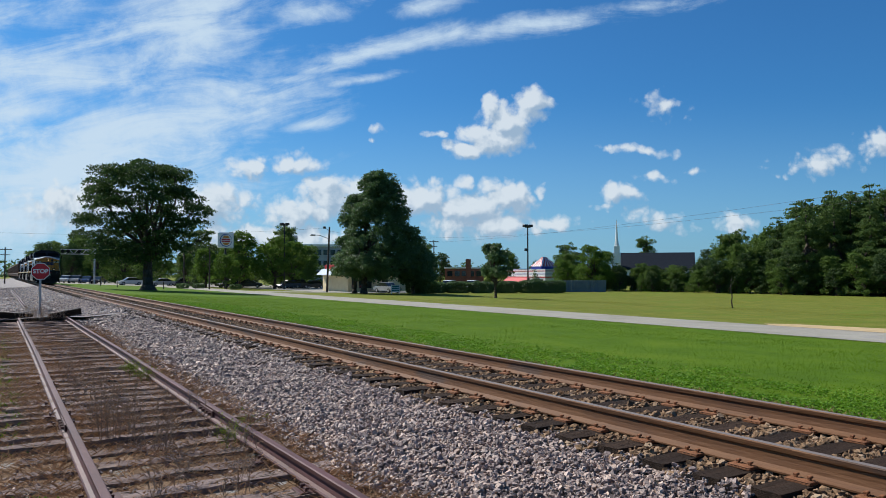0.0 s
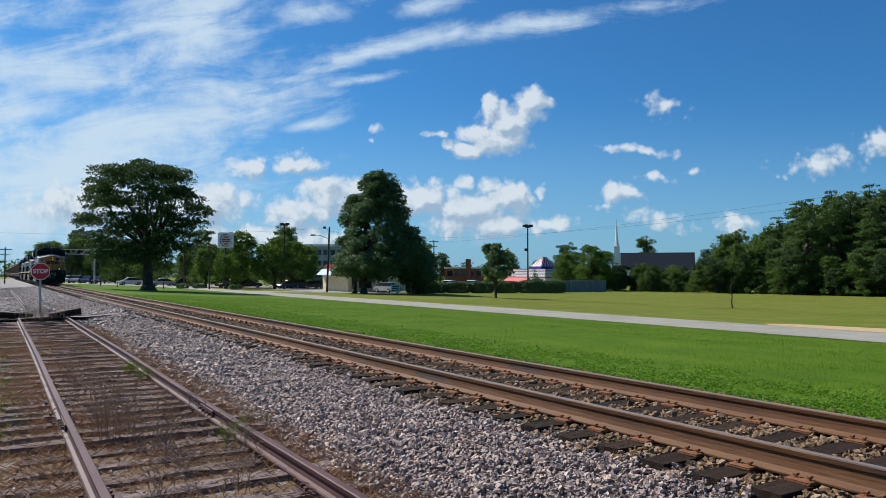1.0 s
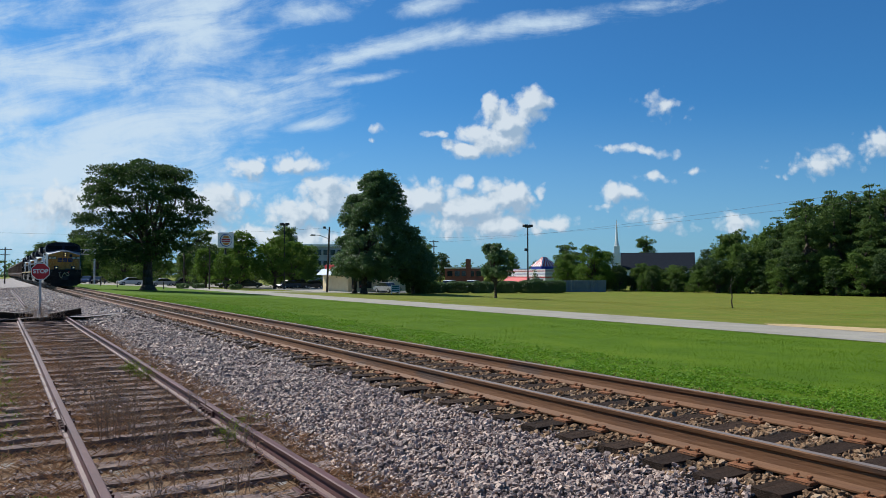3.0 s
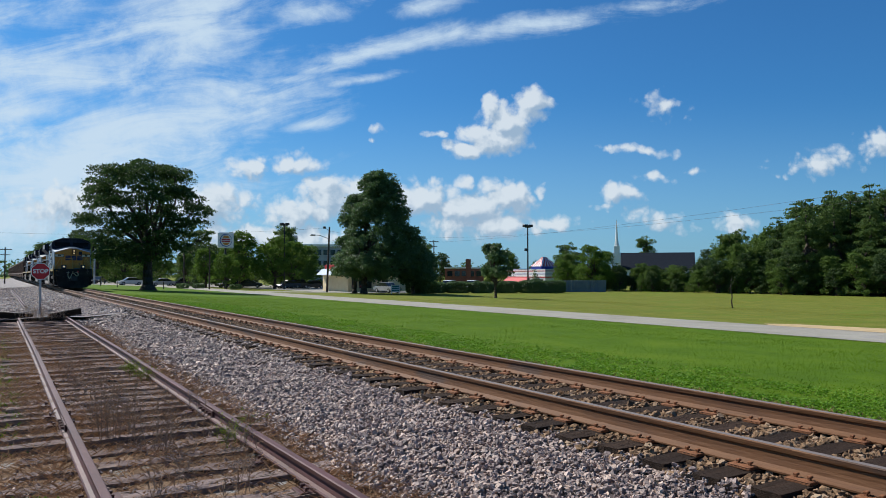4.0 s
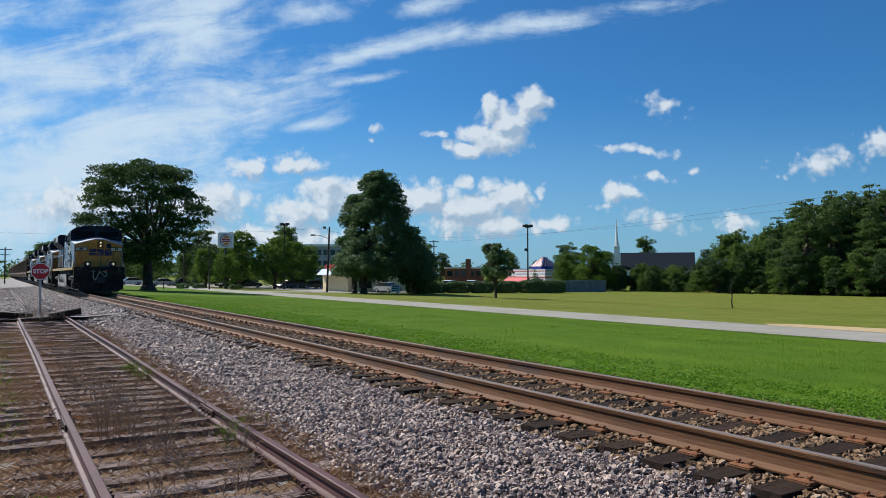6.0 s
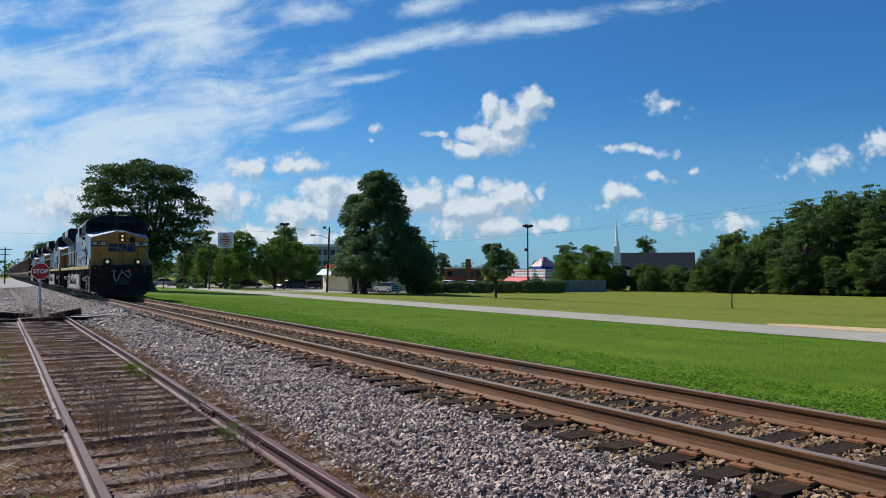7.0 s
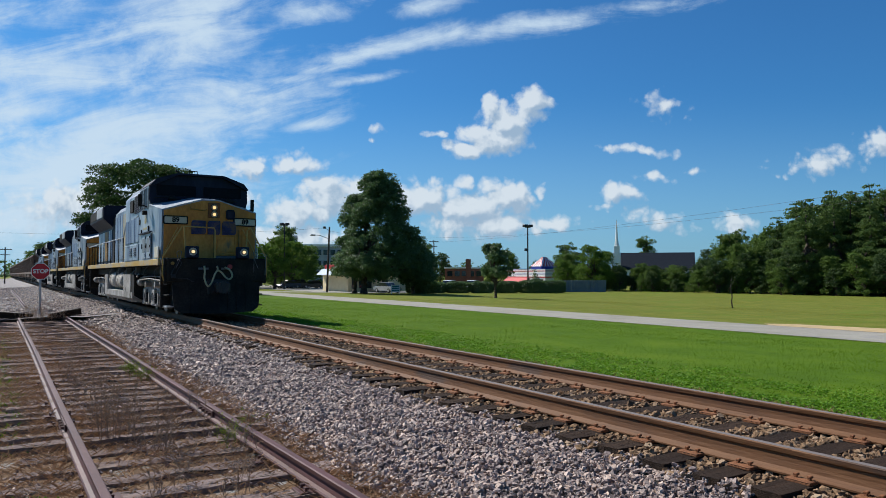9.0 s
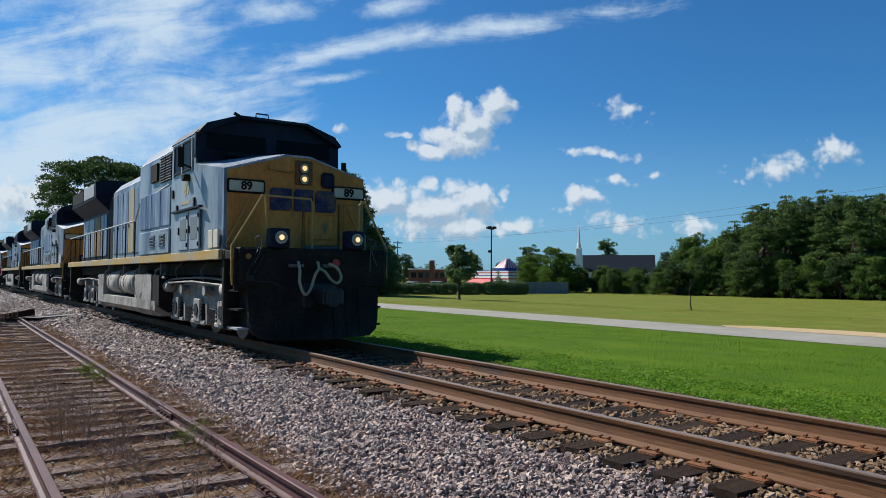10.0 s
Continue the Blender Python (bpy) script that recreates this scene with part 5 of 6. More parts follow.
    for s in (-1, 1):
        bm = B()
        box(bm, *sorted((s * 1.54, s * 1.565)), 14.4, 16.6, 3.82, 4.24, .008)
        part("radiator_screen", bm, M["galv"], t, "pale dusty radiator screen")
        bm = B()
        box(bm, *sorted((s * 1.54, s * 1.56)), 16.8, 19.4, 3.82, 4.24, .008)
        part("radiator_screen", bm, black, t)
        for k in range(4):
            bm = B()
            y0 = 14.4 + k * 1.28
            box(bm, *sorted((s * 1.12, s * 1.15)), y0, y0 + 1.15, 1.85, 3.25, .008)
            part("hood_door", bm, (M["navy_fade"], M["gold_dark"] if lead else M["navy_fade"], hull, hull)[k], t)
    bm = B()
    box(bm, -.9, .9, 19.6, 20.2, 1.66, 3.9, .03)
    part("rear_end", bm, M["gold_dark"], t)
    # tank and reservoirs
    bm = B()
    prism(bm, [(-1.36, .24), (1.36, .24), (1.52, .38), (1.52, .60), (-1.52, .60), (-1.52, .38)], "y", 5.7, 13.4)
    prism(bm, [(-.9, .6), (.9, .6), (.9, 1.22), (-.9, 1.22)], "y", 5.5, 13.4)
    for y0, y1 in ((6.1, 7.9), (12.5, 13.4)):
        prism(bm, [(-1.525, .38), (-1.36, .22), (1.36, .22), (1.525, .38), (1.525, 1.22), (-1.525, 1.22)], "y", y0, y1)
    part("fuel_tank", bm, M["truck"], t, "dusty grey fuel tank")
    bm = B()
    prism(bm, [(-1.50, .5), (-1.25, .34), (1.25, .34), (1.50, .5), (1.5, 1.2), (-1.5, 1.2)], "y", 5.42, 6.08)
    part("tank_end", bm, black, t)
    for s in (-1, 1):
        for y0, y1 in ((8.15, 9.95), (10.25, 12.2)):
            bm = B()
            rod(bm, (s * 1.15, y0, 1.0), (s * 1.15, y1, 1.0), .34, seg=20)
            rod(bm, (s * 1.15, y0 - .1, 1.0), (s * 1.15, y0, 1.0), .2, .34, seg=20)
            rod(bm, (s * 1.15, y1, 1.0), (s * 1.15, y1 + .1, 1.0), .34, .2, seg=20)
            for y in (y0 + .3, y1 - .3):
                rod(bm, (s * 1.15, y - .03, 1.0), (s * 1.15, y + .03, 1.0), .352, seg=20)
            part("air_reservoir", bm, M["truck"], t, "light grey air reservoir", True)
    bm = B()
    for s in (-1, 1):
        for k in range(9):
            y = 5.6 + k * .9
            path_rod(bm, [(s * 1.3, y, 1.25), (s * 1.4, y + .15, 1.1), (s * 1.35, y + .5, 1.12)], .035)
        path_rod(bm, [(s * 1.42, 5.2, 1.15), (s * 1.42, 14, 1.15)], .03)
    part("piping", bm, M["truck"], t)
    for s in (-1, 1):
        for y in (.98, 5.35, 14.05, 18.75):
            bm = B()
            rod(bm, (s * 1.28, y - .18, .95), (s * 1.28, y + .2, .95), .14, seg=16)
            rod(bm, (s * 1.28, y - .23, .95), (s * 1.28, y - .18, .95), .09, .14, seg=16)
            part("brake_cylinder", bm, M["truck"], t, "dusty grey brake cylinder", True)
        bm = B()
        for y in (1.3, 2.6, 4.6):
            path_rod(bm, curved([(s * 1.2, y, 1.48), (s * 1.32, y + .06, 1.3), (s * 1.26, y + .12, 1.1)], 3), .018, 5)
        path_rod(bm, curved([(s * 1.3, 1.1, 1.12), (s * 1.36, 2.2, 1.16), (s * 1.36, 4.0, 1.14), (s * 1.3, 5.3, 1.1)], 4), .022, 5)
        part("sand_pipes", bm, M["hose_bracket"], t)
        for y in (5.75, 8.05, 10.1, 12.4):
            bm = B()
            box(bm, *sorted((s * 1.2, s * 1.4)), y - .05, y + .05, 1.2, 1.48, .01)
            path_rod(bm, curved([(s * 1.36, y + .05, 1.38), (s * 1.44, y + .22, 1.3), (s * 1.4, y + .3, 1.1)], 3), .03, 6)
            part("pipe_bracket", bm, M["hose_bracket"], t)
    loco_truck(t, (1.55, 3.2, 4.85))
    loco_truck(t, (14.7, 16.35, 18.0))
    # handrails
    for s in (-1, 1):
        top = [(s * 1.5, 4.6, 3.22), (s * 1.5, 7.55, 3.05), (s * 1.5, 8.1, 2.62), (s * 1.5, 20.3, 2.62)]
        bm = B()
        path_rod(bm, top, .022)
        part("handrail", bm, M["galv"], t)
        for k in range(11):
            y = 8.15 + k * 1.2
            bm = B()
            rod(bm, (s * 1.5, y, 1.66), (s * 1.5, y, 2.62), .02, seg=6)
            part("stanchion", bm, black, t)
        bm = B()
        path_rod(bm, [(s * 1.48, .22, 1.05), (s * 1.52, .16, 1.18), (s * 1.52, .16, 1.72), (s * 1.0, .1, 2.62), (s * .93, .1, 2.62)], .022)
        path_rod(bm, [(s * 1.42, .84, 1.75), (s * .98, .84, 2.62)], .014)
        part("grab_rail", bm, M["rail_paint"], t, "yellow grab rail")
    for pts in ([(-.95, .1, 2.62), (-.9, .1, 1.7)], [(-.93, .1, 2.62), (-.1, .1, 2.60), (-.06, .1, 2.52), (-.06, .1, 1.7)], [(.86, .1, 1.7), (.9, .1, 2.55), (1.0, .1, 2.62)]):
        bm = B()
        path_rod(bm, pts, .021)
        part("platform_rail", bm, M["rail_paint"], t, "yellow front platform rail")
    # hoses
    for pts in ([(-.41, -.1, 1.46), (-.42, -.2, 1.30), (-.43, -.22, 1.09), (-.34, -.24, .88), (-.23, -.24, .98), (-.14, -.22, 1.22), (-.05, -.18, 1.35), (-.05, -.12, 1.46)],
                [(-.04, -.17, 1.34), (.06, -.2, 1.28), (.17, -.22, 1.14), (.28, -.24, 1.08), (.37, -.22, 1.18), (.30, -.2, 1.35), (.18, -.1, 1.43)]):
        bm = B()
        path_rod(bm, curved(pts), .027, 8)
        part("air_hose", bm, M["hose"], t, "pale looped air hose", True)
    bm = B()
    disc(bm, (-.02, -.72, .84), (0, 1, 0), .17, .05, 14)
    rod(bm, (-.12, -.74, .72), (-.12, -.74, .98), .06, seg=10)
    part("coupler_knuckle", bm, M["dark_metal"], t, "dark steel coupler knuckle")
    bm = B()
    path_rod(bm, [(1.08, .02, 1.15), (1.08, -.02, 1.76), (1.44, -.02, 1.78), (1.44, .04, 1.2)], .014)
    part("step_rail", bm, M["hose_bracket"], t, "thin steel hand rail at the corner steps")
    for s in (-1, 1):
        bm = B()
        path_rod(bm, curved([(s * 1.13, .0, 1.68), (s * 1.17, -.04, 1.86), (s * 1.05, -.06, 1.88), (s * 1.1, -.06, 1.62), (s * 1.2, -.05, 1.4)]), .010)
        part("cable_loop", bm, M["hose_bracket"], t, "dull grey jumper cable loop", True)
    bm = B()
    path_rod(bm, [(-1.1, -.02, 1.7), (-1.2, -.08, 1.5), (-1.35, -.1, 1.2), (-1.25, -.12, 1.12), (-.9, -.14, 1.1), (-.7, -.14, 1.0)], .013)
    path_rod(bm, [(-1.1, -.04, 1.66), (-1.05, -.1, 1.55), (-1.2, -.1, 1.25)], .012)
    box(bm, -1.32, -1.2, -.08, .0, 1.12, 1.22, .01)
    part("brake_gear", bm, M["dark_metal"], t)
    for x0, x1 in ((-.56, -.28), (.1, .34)):
        bm = B()
        box(bm, x0, x1, -.06, .02, 1.36, 1.42)
        part("hose_bracket", bm, M["hose_bracket"], t)
    bm = B()
    disc(bm, (.34, -.06, 1.44), (0, 1, 0), .075, .04, 14)
    part("marker", bm, M["red"], t, "red marker disc")
    bm = B()
    disc(bm, (-1.28, -.01, 1.54), (0, 1, 0), .05, .03, 12)
    part("reflector", bm, M["gold_dark"], t)
    # rear coupler and hose
    bm = B()
    box(bm, -.14, .14, 20.9, 21.7, .72, .95, .03)
    box(bm, -1.4, 1.4, 20.8, 21.0, .5, 1.6, .03)
    part("rear_coupler", bm, black, t)
    TRAIN.append((t, back))
    return t


# darker tone of the nose yellow
M["gold_dark"] = material("dark_yellow", [(.14, .07, .012), (.22, .115, .02), (.28, .16, .035)], 0.6, scale=1.6, worn=.11, bump=.08)
M["pale_yellow"] = material("worn_pale_yellow", [(.20, .24, .28), (.42, .36, .20), (.50, .42, .20)], 0.6, scale=2.2, worn=.11, bump=.03, spec=.3)
# the lamp's amber light is put into the reflector colour
M["reflector"] = material("lamp_reflector", [(.30, .20, .10), (.42, .30, .17)], 0.35, 0.3, scale=9, bump=0, spec=.5)
M["cream_pale"] = material("pale_cream_paint", [(.50, .47, .38), (.62, .58, .46)], 0.6, scale=3, bump=.03)
M["sill"] = material("worn_sill_yellow", [(.46, .28, .04), (.44, .32, .15), (.30, .28, .25)], 0.6, scale=1.1, worn=.11, bump=.06, stretch=(1, .6, 1))
M["cab_glass"] = material("cab_glass", [(.004, .005, .008), (.01, .012, .016)], 0.4, scale=1, bump=0, spec=.05)
M["hose_bracket"] = material("dull_steel", [(.08, .08, .08), (.16, .16, .155)], 0.7, 0.2, scale=6, bump=.1)
M["number_cream"] = material("number_cream", [(0.390, 0.364, 0.286), (0.546, 0.507, 0.403)], 0.5, scale=3, bump=.03)
M["mark"] = material("faded_blue_mark", [(0.0120, 0.0121, 0.0480), (0.0264, 0.0264, 0.0880), (0.1080, 0.0660, 0.0480)], 0.7, scale=3.5, worn=.11, bump=.05)
M["navy_fade"] = material("blue_streaked_door", [(0.020, 0.045, 0.120), (0.110, 0.165, 0.255), (0.280, 0.335, 0.390)], 0.5, scale=1.3, worn=.11, bump=.06, stretch=(1, 3, .18), spec=.4)
M["gold_fade"] = material("yellow_streaked_door", [(.50, .32, .07), (.44, .33, .14), (.22, .28, .34)], 0.5, scale=1.2, worn=.11, bump=.06, stretch=(1, 2.6, .25), spec=.4)
M["hull_mid"] = material("dull_grey_blue_paint", [(.08, .10, .13), (.17, .20, .235), (.30, .33, .36)], 0.5, scale=1.1, worn=.11, bump=.08, stretch=(1, 1.5, .25))
M["hull_dark"] = material("dark_blue_grey_paint", [(.05, .07, .11), (.10, .13, .18), (.2, .24, .29)], 0.5, scale=1.1, worn=.11, bump=.08, stretch=(1, 1.5, .25))

locomotive(True, M["hull"], "lead diesel locomotive with yellow nose, blue-grey sides, headlights lit", 0)
locomotive(False, M["hull_mid"], "second blue-grey diesel locomotive coupled behind the leader", 22.2)
locomotive(False, M["hull_dark"], "third diesel locomotive with grey cab and dark radiators", 44.4)
locomotive(False, M["hull_dark"], "fourth dark blue diesel locomotive before the wagons", 66.6)


def hopper(back):
    t = thing("hopper_wagon", pose(MAIN_X, 12.3 + back, RAIL_TOP), "brown ribbed coal hopper wagon in the train", "railway wagon", "wagons of the train")
    bm = B()
    o = [(-1.5, 1.5), (-1.55, 3.75), (1.55, 3.75), (1.5, 1.5)]
    prism(bm, [(.9, 3.75), (14.3, 3.75), (14.3, 2.9), (12.9, 1.45), (10.4, .75), (9.2, .75), (7.6, 1.5), (6.0, .75), (4.8, .75), (2.3, 1.45), (.9, 2.9)], "x", -1.5, 1.5)
    part("body", bm, M["rust_car"], t)
    for s in (-1, 1):
        for k in range(12):
            bm = B()
            y = 1.1 + k * 1.18
            box(bm, *sorted((s * 1.5, s * 1.6)), y - .05, y + .05, 1.6, 3.7)
            part("rib", bm, M["rust_car"], t)
        bm = B()
        box(bm, *sorted((s * 1.48, s * 1.62)), .5, 14.7, 3.66, 3.82)
        box(bm, *sorted((s * 1.4, s * 1.58)), .5, 14.7, 1.25, 1.55)
        part("side_sill", bm, M["rust_car"], t)
    bm = B()
    for y in (.55, 14.65):
        box(bm, -1.5, 1.5, y - .06, y + .06, 1.0, 1.6)
        for s in (-1, 1):
            rod(bm, (s * 1.4, y, 1.5), (s * 1.4, y + (.5 if y < 5 else -.5), 3.7), .05)
    box(bm, -.15, .15, .0, 15.2, .8, 1.05)
    part("end_frame", bm, M["black"], t)
    for c in (2.0, 13.2):
        bm = B()
        for s in (-1, 1):
            prism(bm, [(c - 1.1, .45), (c - .4, .7), (c + .4, .7), (c + 1.1, .45), (c + 1.1, .3), (c + .5, .3), (c + .25, .2), (c - .25, .2), (c - .5, .3), (c - 1.1, .3)], "x", *sorted((s * .95, s * 1.1)))
        k = part("truck", bm, M["black"], t)
        for y in (c - .85, c + .85):
            wheelset(k, y, .42)
    return t


def wagons():
    first = hopper(89.0)
    TRAIN.append((first, 89.0))
    for k in range(1, 15):
        back = 89.0 + k * 15.4
        TRAIN.append((copy_thing(first, pose(MAIN_X, 12.3 + back, RAIL_TOP)), back))


wagons()


# ---- the far side of the road ----
def simple(name, shape, mat, at, label, category, kind=""):
    ob = part(name, shape, mat)
    ob.matrix_basis = at
    return tagged(ob, label, category, kind=kind)


def stop_sign():
    t = thing("stop_sign", pose(1.33, 30.75, .17), "red octagonal stop sign on a steel post before the buffer", "stop sign")
    bm = B()
    box(bm, -.035, .035, -.02, .02, -.2, 1.95, .004)
    part("post", bm, M["galv"], t)
    for r, y0, y1, mt, nm in ((.325, -.032, -.026, "white", "border"), (.30, -.04, -.031, "sign_red", "face")):
        bm = B()
        prism(bm, [(math.cos(radians(22.5 + 45 * k)) * r, 1.62 + math.sin(radians(22.5 + 45 * k)) * r) for k in range(8)], "y", y0, y1)
        part(nm, bm, M[mt], t)
    bm = B()
    prism(bm, [(math.cos(radians(22.5 + 45 * k)) * .325, 1.62 + math.sin(radians(22.5 + 45 * k)) * .325) for k in range(8)], "y", -.026, -.022)
    part("back", bm, M["galv"], t)
    lettering("STOP", .205, M["white"], t, Matrix.Translation((0, -.044, 1.62)) @ pose(0, 0, 0, 90), "lettering")


def car(at, paint, label, tall=0.0):
    t = thing("car", at, label, "car", "parked cars")
    bm = B()
    prism(bm, [(-2.25, .35), (-2.28, .62), (-2.1, .82), (-1.2, .92), (1.5, .95), (2.2, .88), (2.28, .6), (2.2, .33), (1.75, .28), (-1.75, .28)], "y", -.86, .86)
    bmesh.ops.bevel(bm, geom=bm.edges[:], offset=.05, segments=2, affect="EDGES")
    body = part("body", bm, paint, t)
    bm = B()
    prism(bm, [(-1.25, .9), (-.45, 1.40 + tall), (.85 + tall, 1.42 + tall), (1.75, .93)], "y", -.74, .74)
    part("windows", bm, M["dark_glass"], t)
    bm = B()
    prism(bm, [(-.5, 1.38 + tall), (-.42, 1.45 + tall), (.85 + tall, 1.47 + tall), (.95 + tall, 1.38 + tall)], "y", -.72, .72)
    part("roof", bm, paint, t)
    for x in (-1.4, 1.4):
        for y in (-.8, .8):
            bm = B()
            rod(bm, (x, y - .1, .32), (x, y + .1, .32), .32, seg=16)
            w = part("wheel", bm, M["tyre"], t)
            bm = B()
            rod(bm, (x, y - .11, .32), (x, y + .11, .32), .19, seg=12)
            part("rim", bm, M["galv"], w)
    for y in (-.6, .6):
        bm = B()
        box(bm, -2.3, -2.2, y - .15, y + .15, .62, .76, .02)
        part("headlight", bm, M["lens"], t)
        bm = B()
        box(bm, 2.2, 2.3, y - .15, y + .15, .66, .8, .02)
        part("tail_light", bm, M["sign_red"], t)
    return t


def cars():
    paints = {n: material(n + "_car_paint", [c, tuple(v * 1.15 for v in c)], .25, .2, scale=2, bump=0, spec=.5)
              for n, c in dict(white=(.62, .63, .64), silver=(.36, .37, .38), dark=(.03, .032, .036), navy=(.02, .03, .06), blue=(.05, .09, .2), red=(.25, .02, .02)).items()}
    for x, y, turn, p, tall in ((21.2, 148.5, 8, "white", 0), (26.8, 147.7, 5, "silver", 0), (31.5, 152, 4, "dark", .2), (11.2, 158, 70, "white", 0), (13.0, 158, 70, "silver", .1), (14.9, 158, 70, "blue", 0), (16.8, 158, 70, "dark", 0),
                                (39.0, 132, 160, "dark", 0), (45.2, 129, 20, "navy", 0), (47.6, 131, 15, "dark", .2), (51, 132, 12, "dark", .1), (47.3, 93.4, 100, "silver", 0), (36, 134, 20, "dark", 0), (64, 104, 30, "white", .3), (70, 106, 30, "white", .3), (100.5, 76.6, -40, "white", .1)):
        car(pose(x, y, ground_z(x) + .03, 0, 0, turn), paints[p], p + " parked car in the car park" if x < 95 else "white car parked under the trees", tall)


def pole(x, y, h, r=.14, mat="wood_pole", label="brown wooden utility pole", category="utility pole", lean=0):
    t = thing("utility_pole" if "wood" in mat else "lamp_post", pose(x, y, ground_z(x), 0, lean), label, category)
    bm = B()
    rod(bm, (0, 0, -.4), (0, 0, h), r, r * .7, 10)
    part("shaft", bm, M[mat], t)
    return t


def floodlights(t, h):
    for s in (-1, 1):
        bm = B()
        box(bm, s * .45 - .34, s * .45 + .34, -.3, .3, h - .1, h + .28, .05)
        part("floodlight", bm, M["dark_metal"], t)
    bm = B()
    rod(bm, (-.5, 0, h - .15), (.5, 0, h - .15), .05)
    part("bracket", bm, M["dark_metal"], t)


def poles():
    t = pole(38.2, 93.5, 8.9, .16, lean=2)
    bm = B()
    path_rod(bm, [(0, 0, 7.3), (-1.2, .3, 7.7), (-1.9, .5, 7.75)], .04)
    arm = part("lamp_arm", bm, M["galv"], t)
    bm = B()
    box(bm, -2.5, -1.8, .35, .65, 7.6, 7.8, .04)
    part("lamp_head", bm, M["galv"], arm)
    bm = B()
    path_rod(bm, [(0, 0, 8.4), (-.6, .1, 8.75)], .03)
    box(bm, -.85, -.5, 0, .25, 8.65, 8.95, .04)
    part("floodlight", bm, M["dark_metal"], t)
    t = pole(67.9, 87.6, 10.1, .13, "dark_metal", "tall dark twin floodlight post behind the hedge", "lamp post")
    floodlights(t, 10.0)
    bm = B()
    box(bm, -.55, -.1, -.15, .15, 6.3, 6.7, .04)
    part("small_lamp", bm, M["dark_metal"], t)
    t = pole(42.0, 122, 11.2, .12, "dark_metal", "dark twin floodlight post above the car park trees", "lamp post")
    floodlights(t, 11.1)
    pole(30.4, 146, 8.2, .15)
    pole(26.9, 111.5, 6.2, .13)
    for x, y, h in ((1.05, 160, 6.8), (76.1, 129.3, 9.9)):
        t = pole(x, y, h, .14, label="utility pole with a crossarm and insulators")
        for k, z in enumerate((h - .4, h - 1.4)):
            bm = B()
            box(bm, -1.1 + k * .3, 1.1 - k * .3, -.06, .06, z - .06, z + .06)
            for s in (-.9, -.4, .4, .9):
                rod(bm, (s * (1 - k * .3), 0, z), (s * (1 - k * .3), 0, z + .18), .04)
            part("crossarm", bm, M["wood_pole"], t)
    # small posts in the grass
    for x, y, h in ((12.4, 114, 1.2), (18.9, 103.2, 1.0), (13.6, 106.3, .9), (25.9, 121, 1.6), (24.5, 110, .7)):
        bm = B()
        box(bm, -.05, .05, -.05, .05, -.2, h, .01)
        simple("post", bm, M["wood_pole"], pose(x, y, ground_z(x)), "short dark marker post in the grass", "post")
    for a, b, sag in (((-14, 121, 8.0), (38.3, 93.5, 8.0), 1.0), ((38.4, 93.4, 7.6), (76, 129.3, 9.2), .7), ((38.4, 93.4, 6.4), (76, 129.3, 8.2), .9), ((76, 129.3, 9.2), (51.5, -30, 10.4), 2.2), ((76, 129.3, 8.2), (52, -30, 11.8), 1.8)):
        a, b = Vector(a), Vector(b)
        cu = bpy.data.curves.new("cable", "CURVE")
        cu.dimensions, cu.bevel_depth, cu.bevel_resolution = "3D", .011, 1
        sp = cu.splines.new("POLY")
        sp.points.add(24)
        for k in range(25):
            q = a.lerp(b, k / 24)
            sp.points[k].co = (q.x, q.y, q.z - sag * 4 * (k / 24) * (1 - k / 24), 1)
        ob = new("cable", cu)
        cu.materials.append(M["dark_metal"])
        tagged(ob, "thin dark overhead cable slung between poles", "cable")


